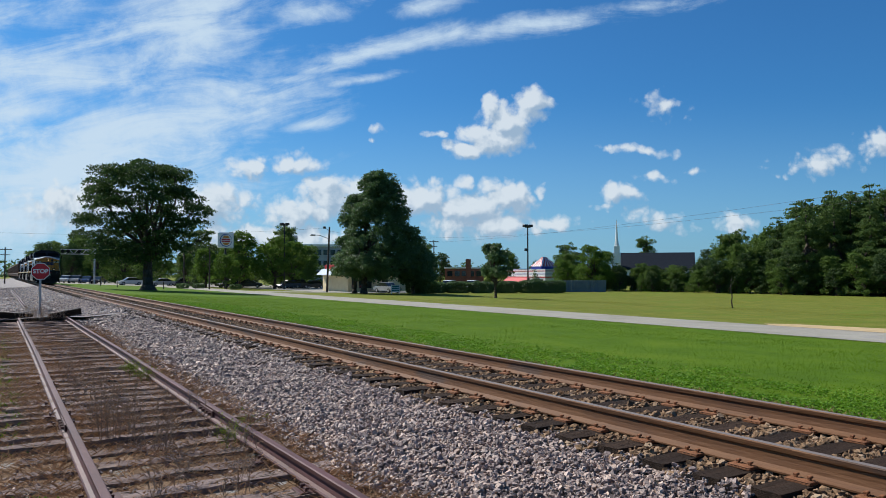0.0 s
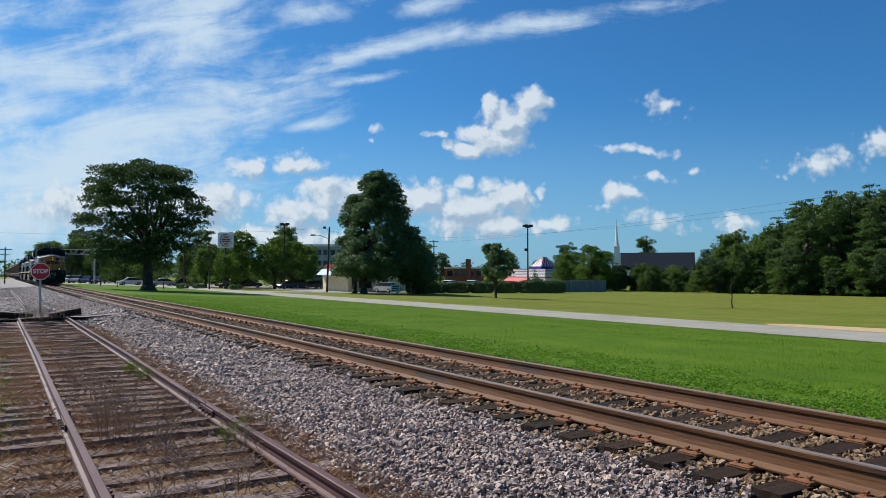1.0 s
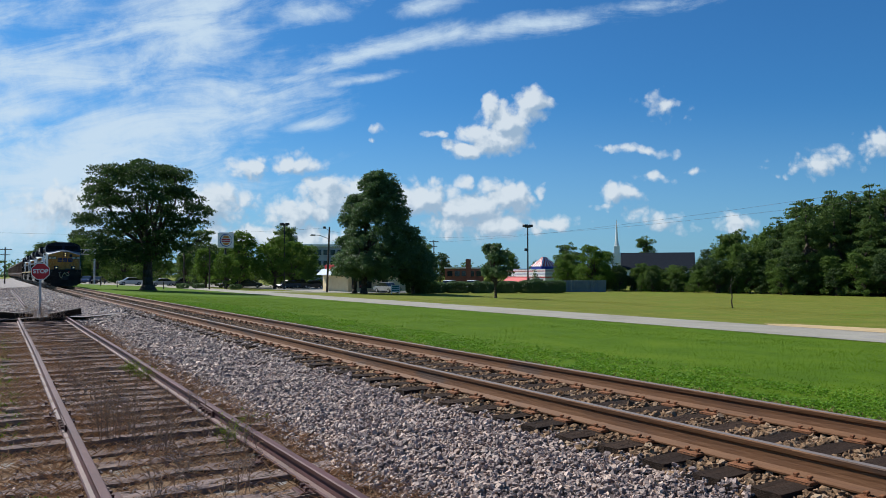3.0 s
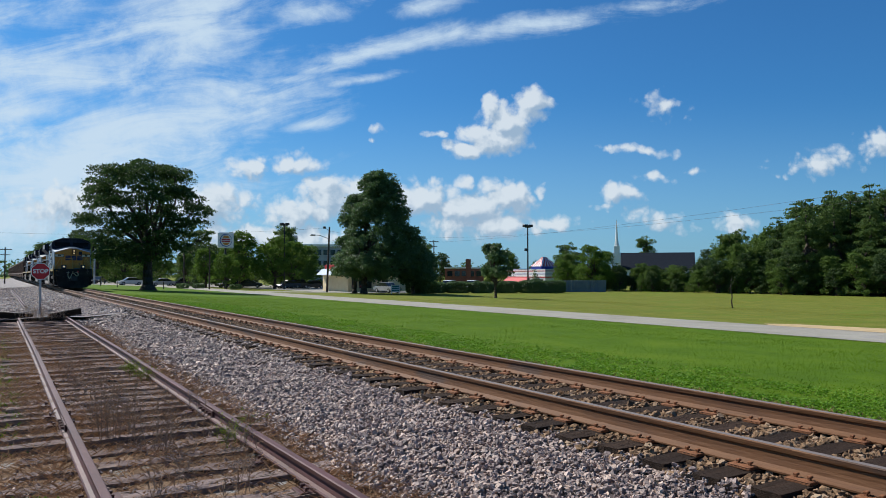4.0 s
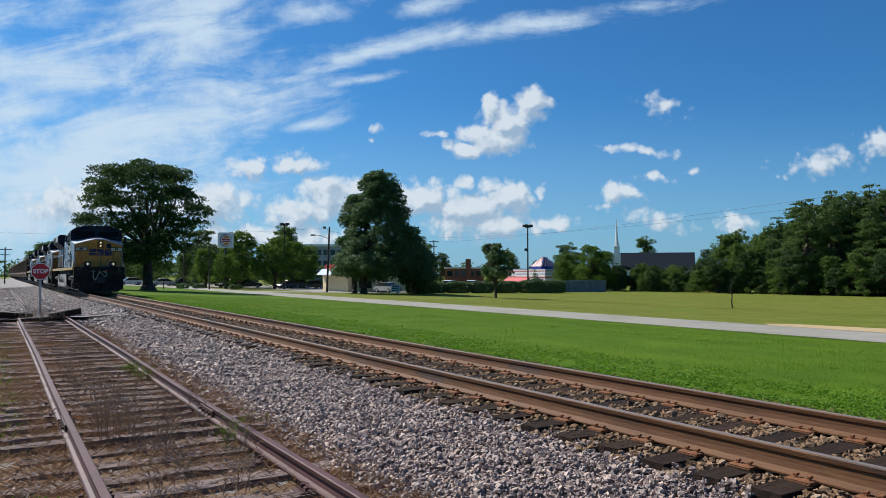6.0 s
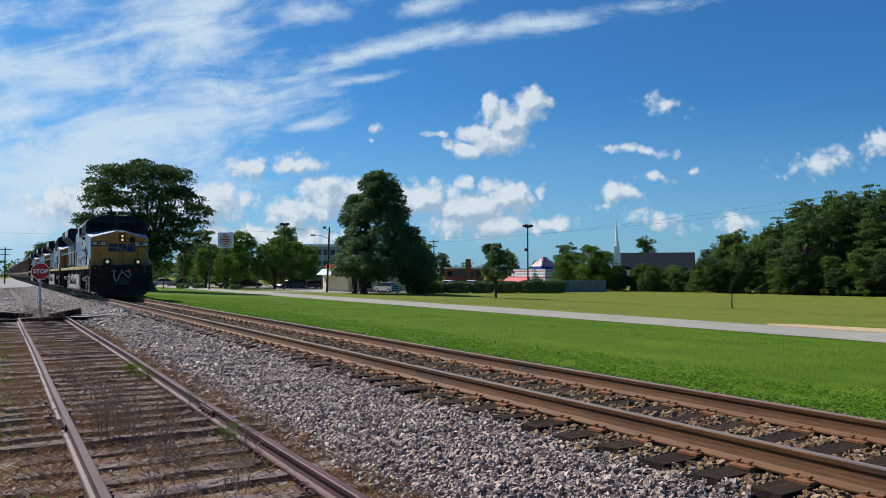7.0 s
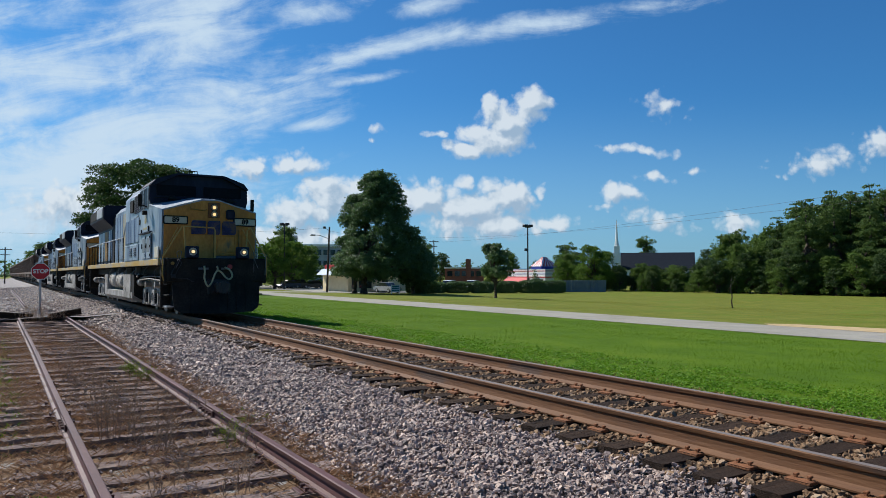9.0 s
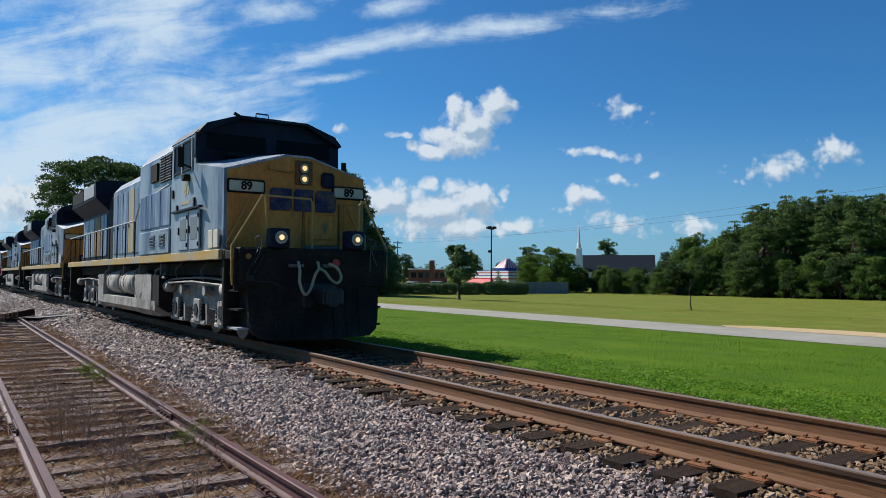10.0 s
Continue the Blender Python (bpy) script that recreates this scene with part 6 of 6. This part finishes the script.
def signs():
    # tall restaurant sign: plain shapes
    t = thing("pylon_sign", pose(32.15, 122.7, ground_z(32) - .35, 0, 0, -4) @ Matrix.Scale(1.22, 4), "white square pylon sign with orange and red discs", "sign")
    bm = B()
    rod(bm, (0, 0, -.3), (0, 0, 6.0), .14, seg=10)
    part("post", bm, M["dark_metal"], t)
    bm = B()
    box(bm, -1.05, 1.05, -.22, .22, 5.75, 7.9, .12)
    part("panel", bm, M["white"], t)
    orange = material("sign_orange", [(.55, .2, .03), (.65, .27, .05)], .5, scale=3, bump=.03)
    ring = [(math.cos(k * math.pi / 16), math.sin(k * math.pi / 16)) for k in range(32)]
    bm = B()
    prism(bm, [(.82 * a, 6.82 + .86 * b) for a, b in ring], "y", -.235, -.22)
    part("ring", bm, M["blue"], t)
    bm = B()
    prism(bm, [(.04 + .74 * a, 6.84 + .76 * b) for a, b in ring], "y", -.242, -.234)
    part("inner_disc", bm, M["white"], t)
    for z0, z1, w in ((7.15, 7.46, .46), (6.2, 6.5, .46)):
        bm = B()
        prism(bm, [(-w, z0 if z0 > 7 else z1), (w, z0 if z0 > 7 else z1), (w * .6, z1 if z0 > 7 else z0), (-w * .6, z1 if z0 > 7 else z0)], "y", -.25, -.24)
        part("orange_bar", bm, orange, t)
    for z in (6.68, 6.95):
        bm = B()
        box(bm, -.58, .58, -.252, -.24, z - .1, z + .1, .01)
        part("red_bar", bm, M["red"], t)
    # low sign by the drive
    t = thing("yard_sign", pose(44.0, 84.6, ground_z(44), 0, 0, -25), "small white and green sign on two posts in the grass", "sign")
    for s in (-1, 1):
        bm = B()
        box(bm, s * .5 - .04, s * .5 + .04, -.04, .04, -.2, 1.25)
        part("post", bm, M["white"], t)
    bm = B()
    box(bm, -.56, .56, -.06, -.03, .3, 1.2, .01)
    part("panel", bm, M["white"], t)
    for z0, z1 in ((.95, 1.1), (.7, .84), (.42, .54)):
        bm = B()
        box(bm, -.44, .44, -.068, -.058, z0, z1)
        part("text_bar", bm, material("sign_green", [(.03, .12, .1), (.04, .16, .13)], .5, scale=3, bump=0), t)
    # crossing signal on a cantilever
    t = thing("crossing_signal", pose(15.2, 149.5, ground_z(15)), "grey cantilever railway crossing signal over the road", "signal")
    bm = B()
    rod(bm, (0, 0, -.3), (0, 0, 6.6), .16, seg=10)
    part("mast", bm, M["galv"], t)
    bm = B()
    for z in (5.5, 6.3):
        rod(bm, (0, 0, z), (-5.6, 0, z), .06)
    for k in range(8):
        rod(bm, (-k * .7, 0, 5.5 if k % 2 else 6.3), (-(k + 1) * .7, 0, 6.3 if k % 2 else 5.5), .045)
    part("truss", bm, M["galv"], t)
    for x in (-5.3, -4.4, -2.6):
        bm = B()
        disc(bm, (x, -.2, 6.0), (0, 1, 0), .32, .1, 14)
        part("signal_lamp", bm, M["black"], t)


def windows_row(parent, n, x0, x1, y, z0, z1, mat):
    w = (x1 - x0) / n
    for k in range(n):
        bm = B()
        box(bm, x0 + w * (k + .15), x0 + w * (k + .85), y - .05, y + .02, z0, z1)
        part("window", bm, mat, parent)


def buildings():
    # cream restaurant with awning and red parapet
    t = thing("restaurant", pose(47.0, 102.6, ground_z(43), 0, 0, 2), "cream restaurant with red parapet and pale awning behind trees", "restaurant")
    bm = B()
    box(bm, -3.4, 7.5, -3.5, 5.5, 0, 3.4, .02)
    part("wall", bm, M["cream"], t)
    bm = B()
    box(bm, -3.0, 7.7, -3.0, 5.7, 3.4, 4.05, .03)
    part("parapet", bm, M["red"], t, "red parapet band")
    bm = B()
    prism(bm, [(-4.5, 2.45), (-3.4, 2.45), (-3.2, 3.4), (-3.5, 3.4)], "y", -4.3, 5.6)
    prism(bm, [(-4.5, 2.45), (-3.5, 3.4), (-.6, 3.4), (-.4, 2.45)], "y", -4.3, -3.55)
    part("awning", bm, material("awning_blue_white", [(.24, .31, .44), (.32, .38, .50)], .6, scale=2, bump=.05), t, "pale blue awning")
    windows_row(t, 3, -3.0, .6, -3.52, .5, 2.4, M["dark_glass"])
    bm = B()
    box(bm, 2.2, 3.2, -3.58, -3.45, 0, 2.1, .01)
    part("door", bm, M["dark_metal"], t)
    # striped diner with a small hipped lantern on the roof
    t = thing("diner", pose(97.5, 120, ground_z(96), 0, 0, -4), "white diner with red and blue roof stripes and cupola", "restaurant")
    bm = B()
    box(bm, -4.5, 4.5, -6.5, 7.5, 0, 2.2, .03)
    part("wall", bm, M["white"], t)
    for z0, z1, mt, grow in ((2.2, 2.4, "red", .1), (2.4, 2.85, "white", .08), (2.85, 3.0, "blue", .1), (3.0, 3.45, "white", .06), (3.45, 3.6, "red", .1), (3.6, 3.9, "white", .05), (3.9, 4.0, "blue", .09)):
        bm = B()
        box(bm, -4.5 - grow, 4.5 + grow, -6.5 - grow, 7.5 + grow, z0, z1)
        part("roof_stripe", bm, M[mt], t)
    bm = B()
    box(bm, -1.9, 1.9, -1.4, 2.4, 4.0, 4.5)
    part("cupola_base", bm, M["blue"], t)
    bm = B()
    low = [bm.verts.new(q) for q in ((-2.0, -1.5, 4.5), (2.0, -1.5, 4.5), (2.0, 2.5, 4.5), (-2.0, 2.5, 4.5))]
    high = [bm.verts.new(q) for q in ((-.2, .3, 6.5), (.2, .3, 6.5), (.2, .7, 6.5), (-.2, .7, 6.5))]
    bm.faces.new(low), bm.faces.new(high)
    for k in range(4):
        bm.faces.new((low[k], low[(k + 1) % 4], high[(k + 1) % 4], high[k]))
    bmesh.ops.recalc_face_normals(bm, faces=bm.faces[:])
    cup = part("cupola_roof", bm, M["white"], t)
    for k in range(5):
        a, w = -1.7 + k * .8, .2
        for west in (True, False):
            bm = B()
            q = [(a - w, -2.02, 4.52), (a + w, -2.02, 4.52), (a * .1 + .03, -.22, 6.52), (a * .1 - .03, -.22, 6.52)]
            bm.faces.new([bm.verts.new((d, e + .5, z) if west else (e, d + .02, z)) for e, d, z in q])
            part("red_stripe", bm, M["red"], cup)
    bm = B()
    prism(bm, [(-5.9, 1.25), (-4.6, 1.25), (-4.6, 2.2)], "y", -1.0, 7.4)
    part("awning", bm, M["red"], t, "red awning")
    bm = B()
    box(bm, -4.56, -4.48, -5.8, -1.6, .8, 1.9)
    part("window", bm, M["dark_glass"], t)
    # grey screen fence
    t = thing("screen_fence", pose(80.2, 89.6, ground_z(80), 0, 0, -29), "blue-grey board screen fence at the field's edge", "fence")
    for k in range(16):
        bm = B()
        box(bm, -4.1 + k * .51, -3.61 + k * .51, -.05, .05, 0, 1.85, .01)
        part("board", bm, M["fence_grey"], t)
    bm = B()
    box(bm, -5.6, -4.15, .5, .6, 0, 1.8, .01)
    part("end_panel", bm, M["grey_wall"], t)
    # church
    t = thing("church", pose(165, 156, ground_z(165), 0, 0, -47.6), "white church with dark shingle roof and tall steeple", "church")
    bm = B()
    box(bm, -9, 13.5, -6, 6, 0, 4.6, .03)
    prism(bm, [(-6, 4.6), (6, 4.6), (0, 9.0)], "x", 13.2, 13.5)
    part("wall", bm, M["white"], t)
    bm = B()
    prism(bm, [(-6.6, 4.3), (0, 9.35), (6.6, 4.3), (6.2, 4.2), (0, 8.9), (-6.2, 4.2)], "x", -9.4, 13.9)
    part("roof", bm, M["shingle"], t)
    bm = B()
    box(bm, -9.1, -6.9, -7.1, -4.9, 0, 9.2, .03)
    box(bm, -8.8, -7.2, -6.8, -5.2, 9.2, 11.2, .03)
    part("tower", bm, M["white"], t)
    bm = B()
    rod(bm, (-8, -6, 11.2), (-8, -6, 12.6), .65, .5, 8)
    rod(bm, (-8, -6, 12.6), (-8, -6, 18.9), .42, .05, 8)
    part("spire", bm, M["white"], t, "white needle spire")
    # long flat-roofed building behind the trees
    t = thing("hospital_building", pose(98, 242, ground_z(98), 0, 0, -22), "pale long flat-roofed building behind the car park trees", "building")
    bm = B()
    box(bm, -13, 16, -8, 8, 0, 12.3, .05)
    part("wall", bm, M["grey_wall"], t)
    bm = B()
    box(bm, -13.4, 16.4, -8.4, 8.4, 12.3, 13.1, .05)
    part("roof_edge", bm, M["white"], t)
    bm = B()
    box(bm, -15, -9.5, -5, 6, 0, 16.2, .05)
    part("stair_tower", bm, M["grey_wall"], t)
    for z in (9.5, 5.8, 2.2):
        windows_row(t, 12, -12.5, 15.5, -8.0, z, z + 1.7, M["dark_glass"])
    # brick building with a chimney
    t = thing("brick_building", pose(95.5, 146, ground_z(95), 0, 0, -33), "red brick building with chimney beyond the hedge", "building")
    bm = B()
    box(bm, -5.5, 3.5, -4, 4, 0, 4.2, .03)
    part("wall", bm, M["brick"], t)
    bm = B()
    box(bm, -.7, .5, -4.3, -3.4, 0, 6.4, .03)
    part("chimney", bm, M["brick"], t)
    bm = B()
    box(bm, -5.7, 3.7, -4.2, 4.2, 4.2, 4.5, .02)
    part("roof_edge", bm, M["white"], t)
    windows_row(t, 5, -5.2, 3.2, -4.0, 2.4, 3.6, M["dark_glass"])
    # low pale house under the trees
    t = thing("low_house", pose(100, 92, ground_z(100), 0, 0, -40), "low pale house half hidden under the trees", "house")
    bm = B()
    box(bm, -4, 4, -3, 3, 0, 2.3, .03)
    part("wall", bm, M["white"], t)
    bm = B()
    prism(bm, [(-3.4, 2.2), (3.4, 2.2), (0, 3.6)], "x", -4.4, 4.4)
    part("roof", bm, M["shingle"], t)
    windows_row(t, 3, -3.4, 3.4, -3.0, .8, 1.7, M["dark_glass"])


def hedges():
    for i, (x, y, rx, rz) in enumerate(((49.8, 89.4, 1.5, .95), (52.6, 91.5, 1.5, .95), (55.5, 93.8, 1.6, .8), (58.6, 92.4, 1.9, .85), (61.7, 90.8, 1.8, .85), (65.0, 89.0, 1.8, .9), (68.2, 87.2, 1.9, .95), (71.2, 85.8, 1.9, .95))):
        shrub(200 + i, "hedge", pose(x, y, ground_z(x), 0, 0, -28), rx, 1.0, rz, 7000, .17, M["leaf_dark"], "clipped dense dark green hedge at the field's edge")
    shrub(220, "conical_shrub", pose(73.6, 93, ground_z(73), 0, 0, 0), 1.6, 1.6, 1.7, 3500, .17, M["leaf_dark"], "clipped cone-shaped evergreen shrub", "shrub", True)
    for i, (x, y) in enumerate(((24.4, 118), (27.5, 121), (33, 119.5))):
        shrub(230 + i, "shrub", pose(x, y, ground_z(x)), .9, .7, .4, 1200, .16, M["leaf_dark"], "small round shrub by the drive", "shrub")


stop_sign()
poles()
signs()
buildings()
hedges()
cars()


# ---- grass, straw and weeds ----
def blades(name, x, y, z, height, width, lean, mat, label, seed, category="grass"):
    """Thin bent blades standing at the given places."""
    rng = np.random.default_rng(seed)
    n = len(x)
    a = rng.uniform(0, 2 * math.pi, n)
    side = np.stack([np.cos(a), np.sin(a), np.zeros(n)], 1) * (width / 2)[:, None]
    b = rng.uniform(0, 2 * math.pi, n)
    tip = np.stack([np.cos(b) * lean * height, np.sin(b) * lean * height, height], 1)
    base = np.stack([x, y, z], 1)
    v = np.stack([base - side, base + side, base + tip * .55 + side * .7 + tip * 0, base + tip * np.array([1.25, 1.25, .95])], 1)
    f = np.arange(n * 4).reshape(-1, 4)
    ob = link_mesh(name, flat_mesh(name, v.reshape(-1, 3), f, mat), None)
    return tagged(ob, label, category, kind="stuff")


def lawn_grass():
    rng = np.random.default_rng(31)
    zs = lambda x: np.interp(x, PROFILE_X, PROFILE_Z)
    # short blades, thinning out with the distance from the line
    n = 170000
    x, y = 7.45 + 16.5 * rng.random(n) ** 1.7, 1.5 + 58 * rng.random(n) ** 1.6
    patch = .5 + .5 * np.sin(x * 1.1 + np.sin(y * .8) * 2) * np.sin(y * .9 + np.sin(x * .7) * 2)
    far = np.clip((np.hypot(x, y) - 9) / 30, 0, 1)
    keep = rng.random(n) < .6 + .4 * patch
    x, y, patch, far = x[keep], y[keep], patch[keep], far[keep]
    blades("lawn_blades", x, y, zs(x), .04 * (.45 + .8 * rng.random(len(x))) * (.75 + .5 * patch), .010 + .012 * far, .6, M["blade"], "short green lawn grass blades beside the line", 32)
    # clover and creeping weeds in mounds on the strip by the ballast
    n = 70000
    x, y = 7.5 + 2.6 * rng.random(n) ** 1.5, 2 + 38 * rng.random(n) ** 1.4
    mound = np.array([noise.noise((a * 1.6, b * 1.1, 3.0)) + .6 * noise.noise((a * 5, b * 4, 8.0)) for a, b in zip(x, y)])
    keep = mound + rng.normal(0, .12, n) > (x - 7.5) * .16 - .22
    x, y, mound = x[keep], y[keep], np.clip(mound[keep], -.2, .6)
    z = zs(x) + .015 + (.02 + .07 * (mound + .2)) * rng.random(len(x)) ** .6
    shape = np.array([(-.5, -.2, 0), (0, -.45, .1), (.5, .1, 0), (0, .45, .1)]) * .034
    tilt = turns(rng, len(x))
    tilt[:, 2, :] *= .6
    v = np.einsum("nij,kj->nki", tilt, shape) * (1 + .5 * np.clip(y / 20, 0, 1.6))[:, None, None] + np.stack([x, y, z], 1)[:, None, :]
    tagged(link_mesh("clover", flat_mesh("clover", v.reshape(-1, 3), np.arange(len(x) * 4).reshape(-1, 4), M["clover"]), None), "low clover and creeping weeds in mounds along the ballast", "clover", kind="stuff")
    # longer uneven grass on the field past the road
    for n, x0, x1, y0, y1, h, w in ((26000, 30.2, 52, 16, 62, .036, .03), (20000, 44, 92, 30, 92, .036, .05)):
        x, y = rng.uniform(x0, x1, n), rng.uniform(y0, y1, n)
        patch = .5 + .5 * np.sin(x * .31 + np.sin(y * .23) * 2) * np.sin(y * .27 + np.sin(x * .19) * 2)
        keep = rng.random(n) < .25 + .75 * patch
        x, y, patch = x[keep], y[keep], patch[keep]
        blades("field_blades", x, y, zs(x), h * (.4 + .9 * rng.random(len(x))) * (.7 + .5 * patch), np.full(len(x), w), .6, M["field_blade"], "longer yellow-green grass tufts on the open field", 35)
    # ragged dry fringe along the ballast edge
    n = 9000
    x, y = 7.42 + rng.normal(0, .14, n), rng.uniform(3, 40, n)
    blades("edge_straw", x, y, zs(x), .06 * (.5 + rng.random(n)), np.full(n, .012), .8, M["dry"], "dry straw fringe between ballast and lawn", 34)


def siding_straw():
    rng = np.random.default_rng(41)
    n = 130000
    x, y = rng.uniform(-.9, 2.8, n), 2.4 + 24 * rng.random(n) ** 1.5
    y[:18000] = rng.uniform(-6, 2.4, 18000)
    m = .5 + .5 * np.sin(x * 2.3 + 2 + np.sin(y)) * np.sin(y * 1.1 + x)
    keep = rng.random(n) < .2 + .8 * m ** 2
    keep |= (np.abs(x - 2.55) < .25) & (rng.random(n) < .7)
    keep |= (np.abs(x - .45) < .18) & (rng.random(n) < .5)
    x, y = x[keep], y[keep]
    blades("siding_straw", x, y, -.05 + .065 * rng.random(len(x)) ** 2, .06 * (.3 + rng.random(len(x))), np.full(len(x), .008), 1.5, M["dry"], "dead straw lying among the siding ties", 42)
    n = 2600
    x, y = rng.uniform(-.9, .3, n), rng.uniform(8, 24, n)
    blades("moss_tufts", x, y, np.full(n, -.03), .05 * (.4 + rng.random(n)), np.full(n, .012), .8, M["blade"], "thin green tufts in the dirt beside the siding", 43)


def weed(at, h, n, spread, mat, label, seed, leafy=0.0):
    t = thing("weed", at, label, "weed", "weeds on the siding")
    rng = random.Random(seed)
    bm = B()
    ends = []
    for _ in range(n):
        b = Vector((rng.gauss(0, spread), rng.gauss(0, spread), 0))
        top = b + Vector((rng.gauss(0, .12), rng.gauss(0, .12), 1)) * h * rng.uniform(.45, 1.1)
        rod(bm, b, top, .0034, .0016, 3)
        for _ in range(7):
            k = rng.uniform(.3, .95)
            p = b.lerp(top, k)
            q = p + Vector((rng.gauss(0, .07), rng.gauss(0, .07), rng.uniform(.03, .12)))
            rod(bm, p, q, .0022, .0012, 3)
            ends.append(q)
    tagged(part("stem_tuft", bm, M["stem"] if mat is None else mat, t), kind="stuff")
    if leafy:
        r = np.random.default_rng(seed)
        c = np.array([tuple(e) for e in ends])
        c = np.repeat(c, max(1, int(leafy)), 0) + r.normal(size=(len(ends) * max(1, int(leafy)), 3)) * .015
        s = np.array([(-.5, 0, 0), (0, -.3, .1), (.5, 0, 0), (0, .3, .1)]) * .022
        v = np.einsum("nij,kj->nki", turns(r, len(c)), s) + c[:, None, :]
        link_mesh("leaves", flat_mesh("leaves", v.reshape(-1, 3), np.arange(len(c) * 4).reshape(-1, 4), M["dry"] if mat is None else mat), None, t)


def weeds():
    dry = "dead brown weed stems standing among the siding ties"
    rng = random.Random(77)
    for i, (x, y, h, n, sp) in enumerate(((1.05, 8.2, .62, 26, .13), (1.25, 9.4, .5, 20, .18), (1.0, 10.8, .5, 22, .2), (1.42, 7.4, .55, 20, .10), (1.2, 6.2, .40, 6, .12), (1.35, 5.2, .30, 5, .12),
                                          (1.75, 5.8, .34, 6, .10), (2.0, 6.9, .32, 6, .1), (1.1, 13.5, .5, 16, .25), (1.4, 17.0, .5, 16, .35), (1.2, 22, .5, 16, .35), (1.45, 28.8, .75, 40, .35), (1.1, 29.4, .7, 36, .3), (1.9, 9.8, .35, 8, .15), (.95, 5.5, .3, 5, .1))):
        weed(pose(x, y, -.03), h, n, sp, None, dry, 300 + i, 2)
    green = "small yellow-green weed growing beside the siding rail"
    for i, (x, y, h, n) in enumerate(((1.98, 7.3, .26, 7), (1.9, 13.2, .22, 12), (2.02, 12.5, .18, 9), (.2, 5.6, .12, 30), (.32, 5.4, .12, 30), (.22, 5.35, .13, 30))):
        weed(pose(x, y, -.03), h, n, .07, M["dull_weed"] if h > .15 else M["blade"], green, 340 + i, 6)


lawn_grass()
siding_straw()
weeds()


# ---- what moves ----
def front_y(t):
    return NOSE_END - SPEED * (t - 10.0)


def motions():
    steps = [0.0, 2.5, 5.0, 7.5, 10.0]
    for vehicle, back in TRAIN:
        walk(vehicle, [(t, pose(MAIN_X, front_y(t) + back, RAIL_TOP)) for t in steps])
    for wheel, y, r in WHEELS:
        turn = math.degrees(SPEED / r)
        walk(wheel, [(k / 15, pose(0, y, r, turn * k / 15)) for k in range(151)])


motions()
